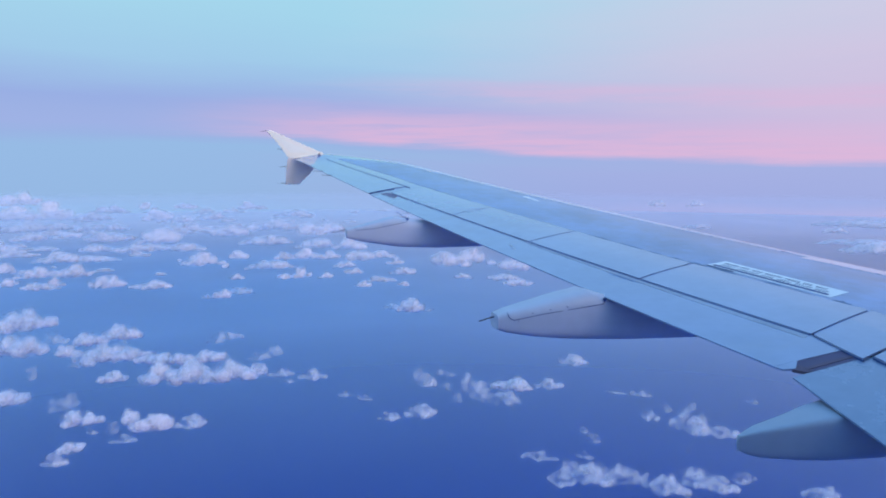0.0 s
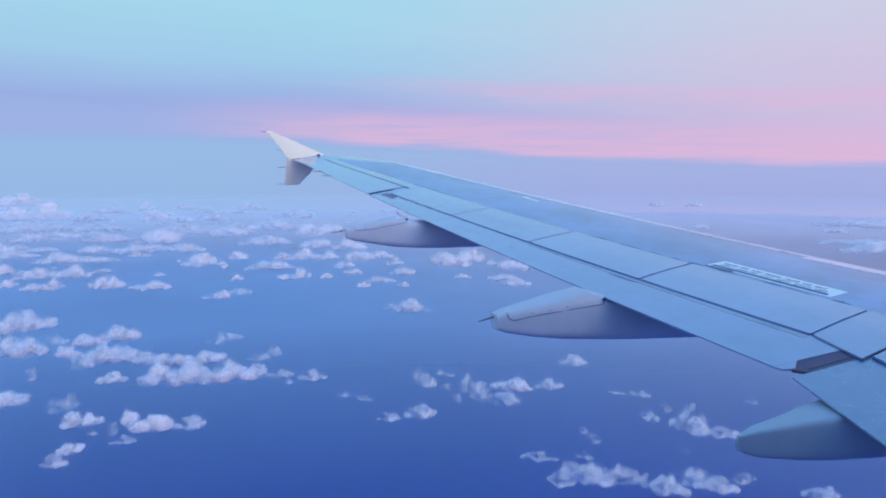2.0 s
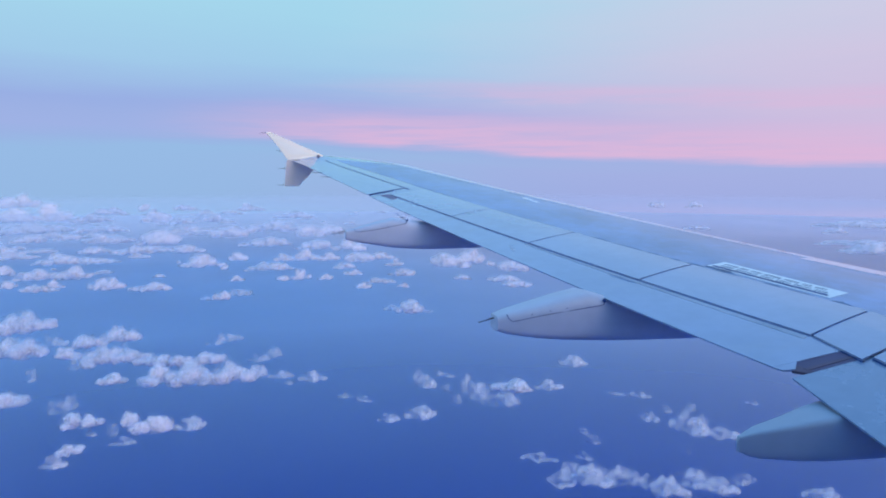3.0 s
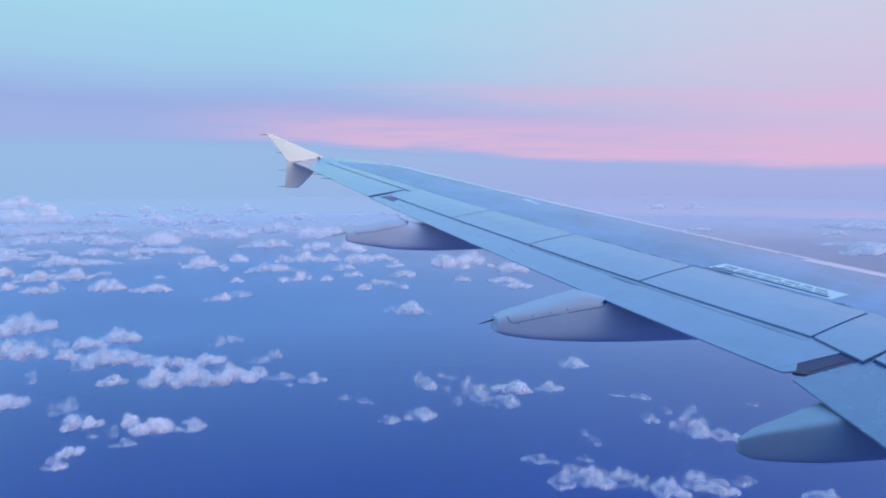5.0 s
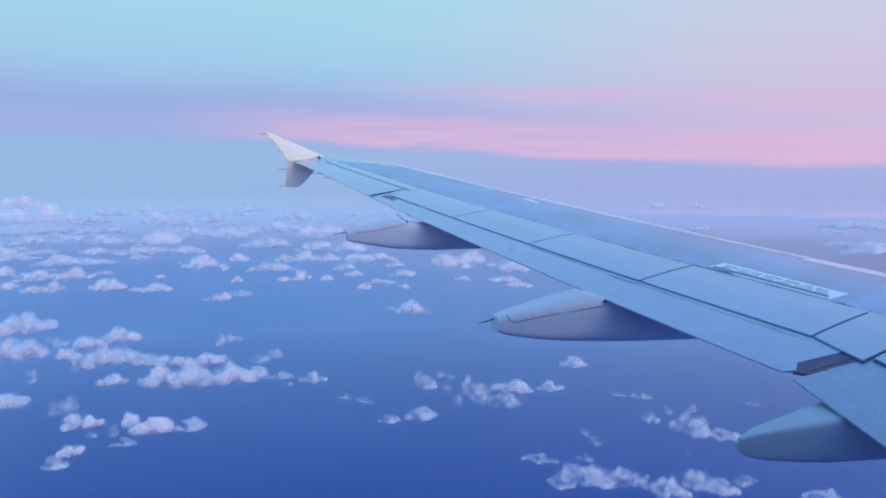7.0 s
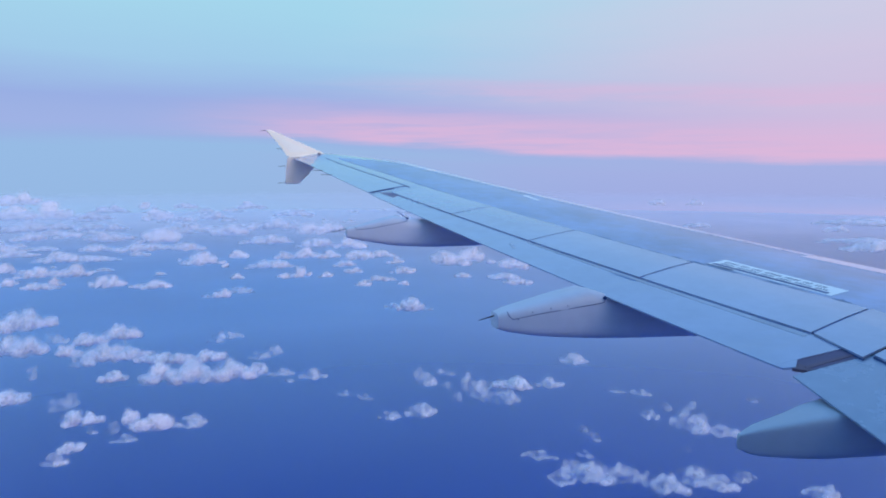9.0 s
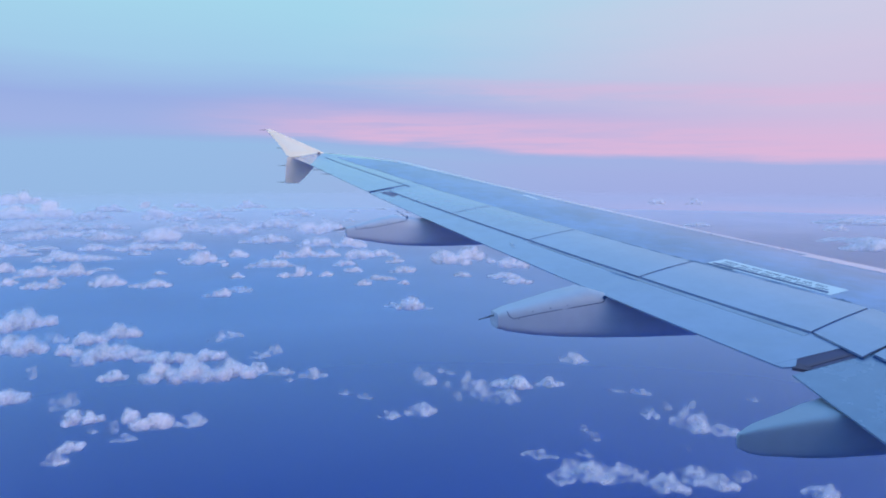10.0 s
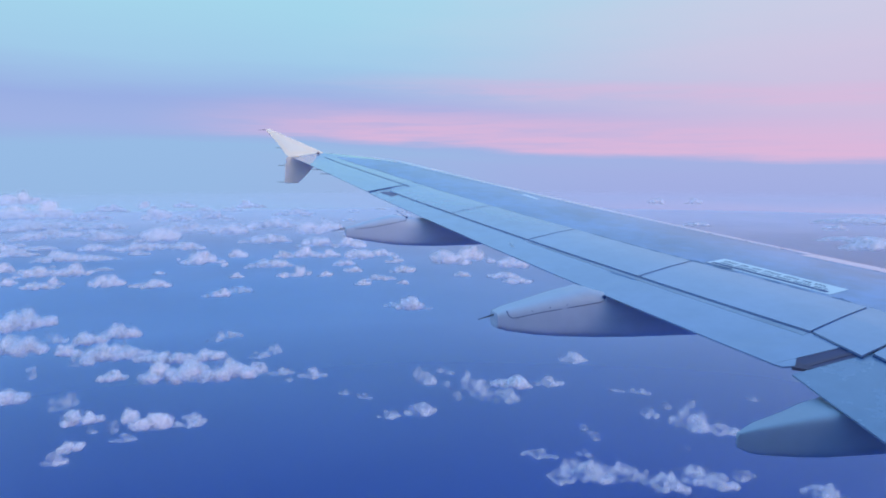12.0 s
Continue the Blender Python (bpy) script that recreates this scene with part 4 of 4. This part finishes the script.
cloud(-322, 1066, 150, 60.8, 33.4, 5.4, "soft")
cloud(-237, 1031, 150, 52.1, 28.7, 10.3)
cloud(-189, 1015, 150, 64.5, 35.5, 10.4, "soft")
cloud(-160, 1035, 150, 61.4, 33.8, 9.3)
cloud(-117, 1015, 150, 51.3, 28.2, 10.5, "soft")
cloud(28, 721, 150, 20.8, 11.4, 12.4)
cloud(54, 715, 150, 16.1, 8.8, 6.1)
cloud(10, 722, 150, 14.2, 7.8, 6.2, "wisp")
cloud(15, 887, 150, 28.3, 15.6, 10.1, "soft")
cloud(47, 877, 150, 36.9, 20.3, 14.0)
cloud(74, 873, 150, 26.1, 14.4, 11.7)
cloud(83, 795, 150, 30.6, 16.8, 7.5)
cloud(86, 738, 150, 21.7, 11.9, 7.4)
cloud(107, 851, 150, 40.0, 22.0, 15.0)
cloud(141, 875, 150, 38.5, 21.2, 9.1, "soft")
cloud(144, 803, 150, 19.8, 10.9, 9.9, "wisp")
cloud(206, 777, 150, 51.3, 28.2, 16.7)
cloud(238, 783, 150, 48.1, 26.4, 17.3)
cloud(139, 726, 150, 31.0, 17.1, 6.8, "soft")
cloud(109, 682, 150, 32.4, 17.8, 4.2, "soft")
cloud(124, 648, 150, 10.0, 5.5, 4.3, "wisp")
cloud(86, 653, 150, 16.5, 9.1, 6.6, "wisp")
cloud(194, 677, 150, 20.7, 11.4, 5.8)
cloud(232, 660, 150, 39.9, 22.0, 7.3)
cloud(233, 623, 150, 34.0, 18.7, 6.6)
cloud(265, 725, 150, 36.1, 19.9, 16.6)
cloud(-8, 1082, 150, 92.9, 51.1, 12.6)
cloud(62, 1018, 150, 62.1, 34.2, 13.9)
cloud(110, 976, 150, 55.4, 30.5, 16.1)
cloud(1, 1346, 150, 115.6, 63.6, 21.0)
cloud(67, 1205, 150, 47.5, 26.1, 33.9)
cloud(105, 1248, 150, 59.9, 32.9, 22.6)
cloud(-435, 1402, 150, 169.5, 93.2, 18.5)
cloud(-402, 1436, 150, 82.1, 45.2, 14.7)
cloud(-328, 1243, 150, 43.3, 23.8, 15.4)
cloud(-309, 1394, 150, 113.0, 62.1, 15.4)
cloud(-251, 1185, 150, 87.3, 48.0, 14.8, "soft")
cloud(-377, 1211, 150, 59.7, 32.9, 15.0)
cloud(-173, 1123, 150, 66.5, 36.6, 24.4)
cloud(-147, 1342, 150, 101.4, 55.8, 18.6)
cloud(-71, 1240, 150, 75.3, 41.4, 22.9, "soft")
cloud(-828, 2524, 150, 153.0, 84.2, 47.6, "far")
cloud(-566, 1720, 150, 104.5, 57.5, 36.8, "far")
cloud(-491, 1740, 150, 86.1, 47.4, 44.8, "far")
cloud(-401, 1702, 150, 103.5, 56.9, 17.9, "far")
cloud(-250, 1663, 150, 62.1, 34.1, 28.0, "far")
cloud(-191, 1602, 150, 62.9, 34.6, 13.2, "far")
cloud(-139, 1669, 150, 87.2, 48.0, 16.0, "far")
cloud(-354, 2158, 150, 46.8, 25.7, 24.0, "far")
cloud(-247, 2198, 150, 79.3, 43.6, 20.7, "far")
cloud(-54, 2122, 150, 95.3, 52.4, 21.7, "far")
cloud(-424, 2014, 150, 107.8, 59.3, 19.1, "far")
cloud(56, 1750, 150, 114.1, 62.7, 16.8, "far")
cloud(1257, 2033, 150, 60.7, 33.4, 25.4, "far")
cloud(1373, 1997, 150, 56.8, 31.2, 19.7, "far")
cloud(830, 1197, 150, 61.6, 33.9, 8.2, "far")
cloud(1183, 1148, 150, 187.7, 103.2, 14.5, "far")
cloud(1020, 1041, 150, 48.5, 26.7, 11.1, "far")
cloud(889, 857, 150, 133.6, 73.5, 8.0, "far")
cloud(812, 767, 150, 94.9, 52.2, 13.4, "far")


def build_far_field():
    """Small far clouds in ragged rows that thin out into the haze at the horizon."""
    rng = random.Random(11)
    verts, faces, base = [], [], 0
    for _ in range(55):
        y = 760 + 1300 * rng.random() ** 0.9
        x = y * rng.uniform(-0.44, 0.26)
        length = rng.uniform(10, 40) * (0.5 + y / 1500)
        tall = length * rng.uniform(0.14, 0.24)
        turn = -math.atan2(x, y)
        cs, sn = math.cos(turn), math.sin(turn)
        field, origin, step = vapour_field(length, length * 0.5, tall, rng, y / 300, 1.2, 2, 0.8, 0.5)
        for level in (0.50, 0.28, 0.08, -0.10):
            made = shell(field, level, origin, step)
            if made is None:
                continue
            v, f = made
            verts.append(np.stack((v[:, 0] * cs - v[:, 1] * sn + x, v[:, 0] * sn + v[:, 1] * cs + y, v[:, 2] + 150), 1))
            faces.append(f + base)
            base += len(v)
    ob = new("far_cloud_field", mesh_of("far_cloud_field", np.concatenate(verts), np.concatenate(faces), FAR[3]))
    tagged(ob, "far field of small pale clouds fading into haze", "clouds", kind="stuff")


build_far_field()
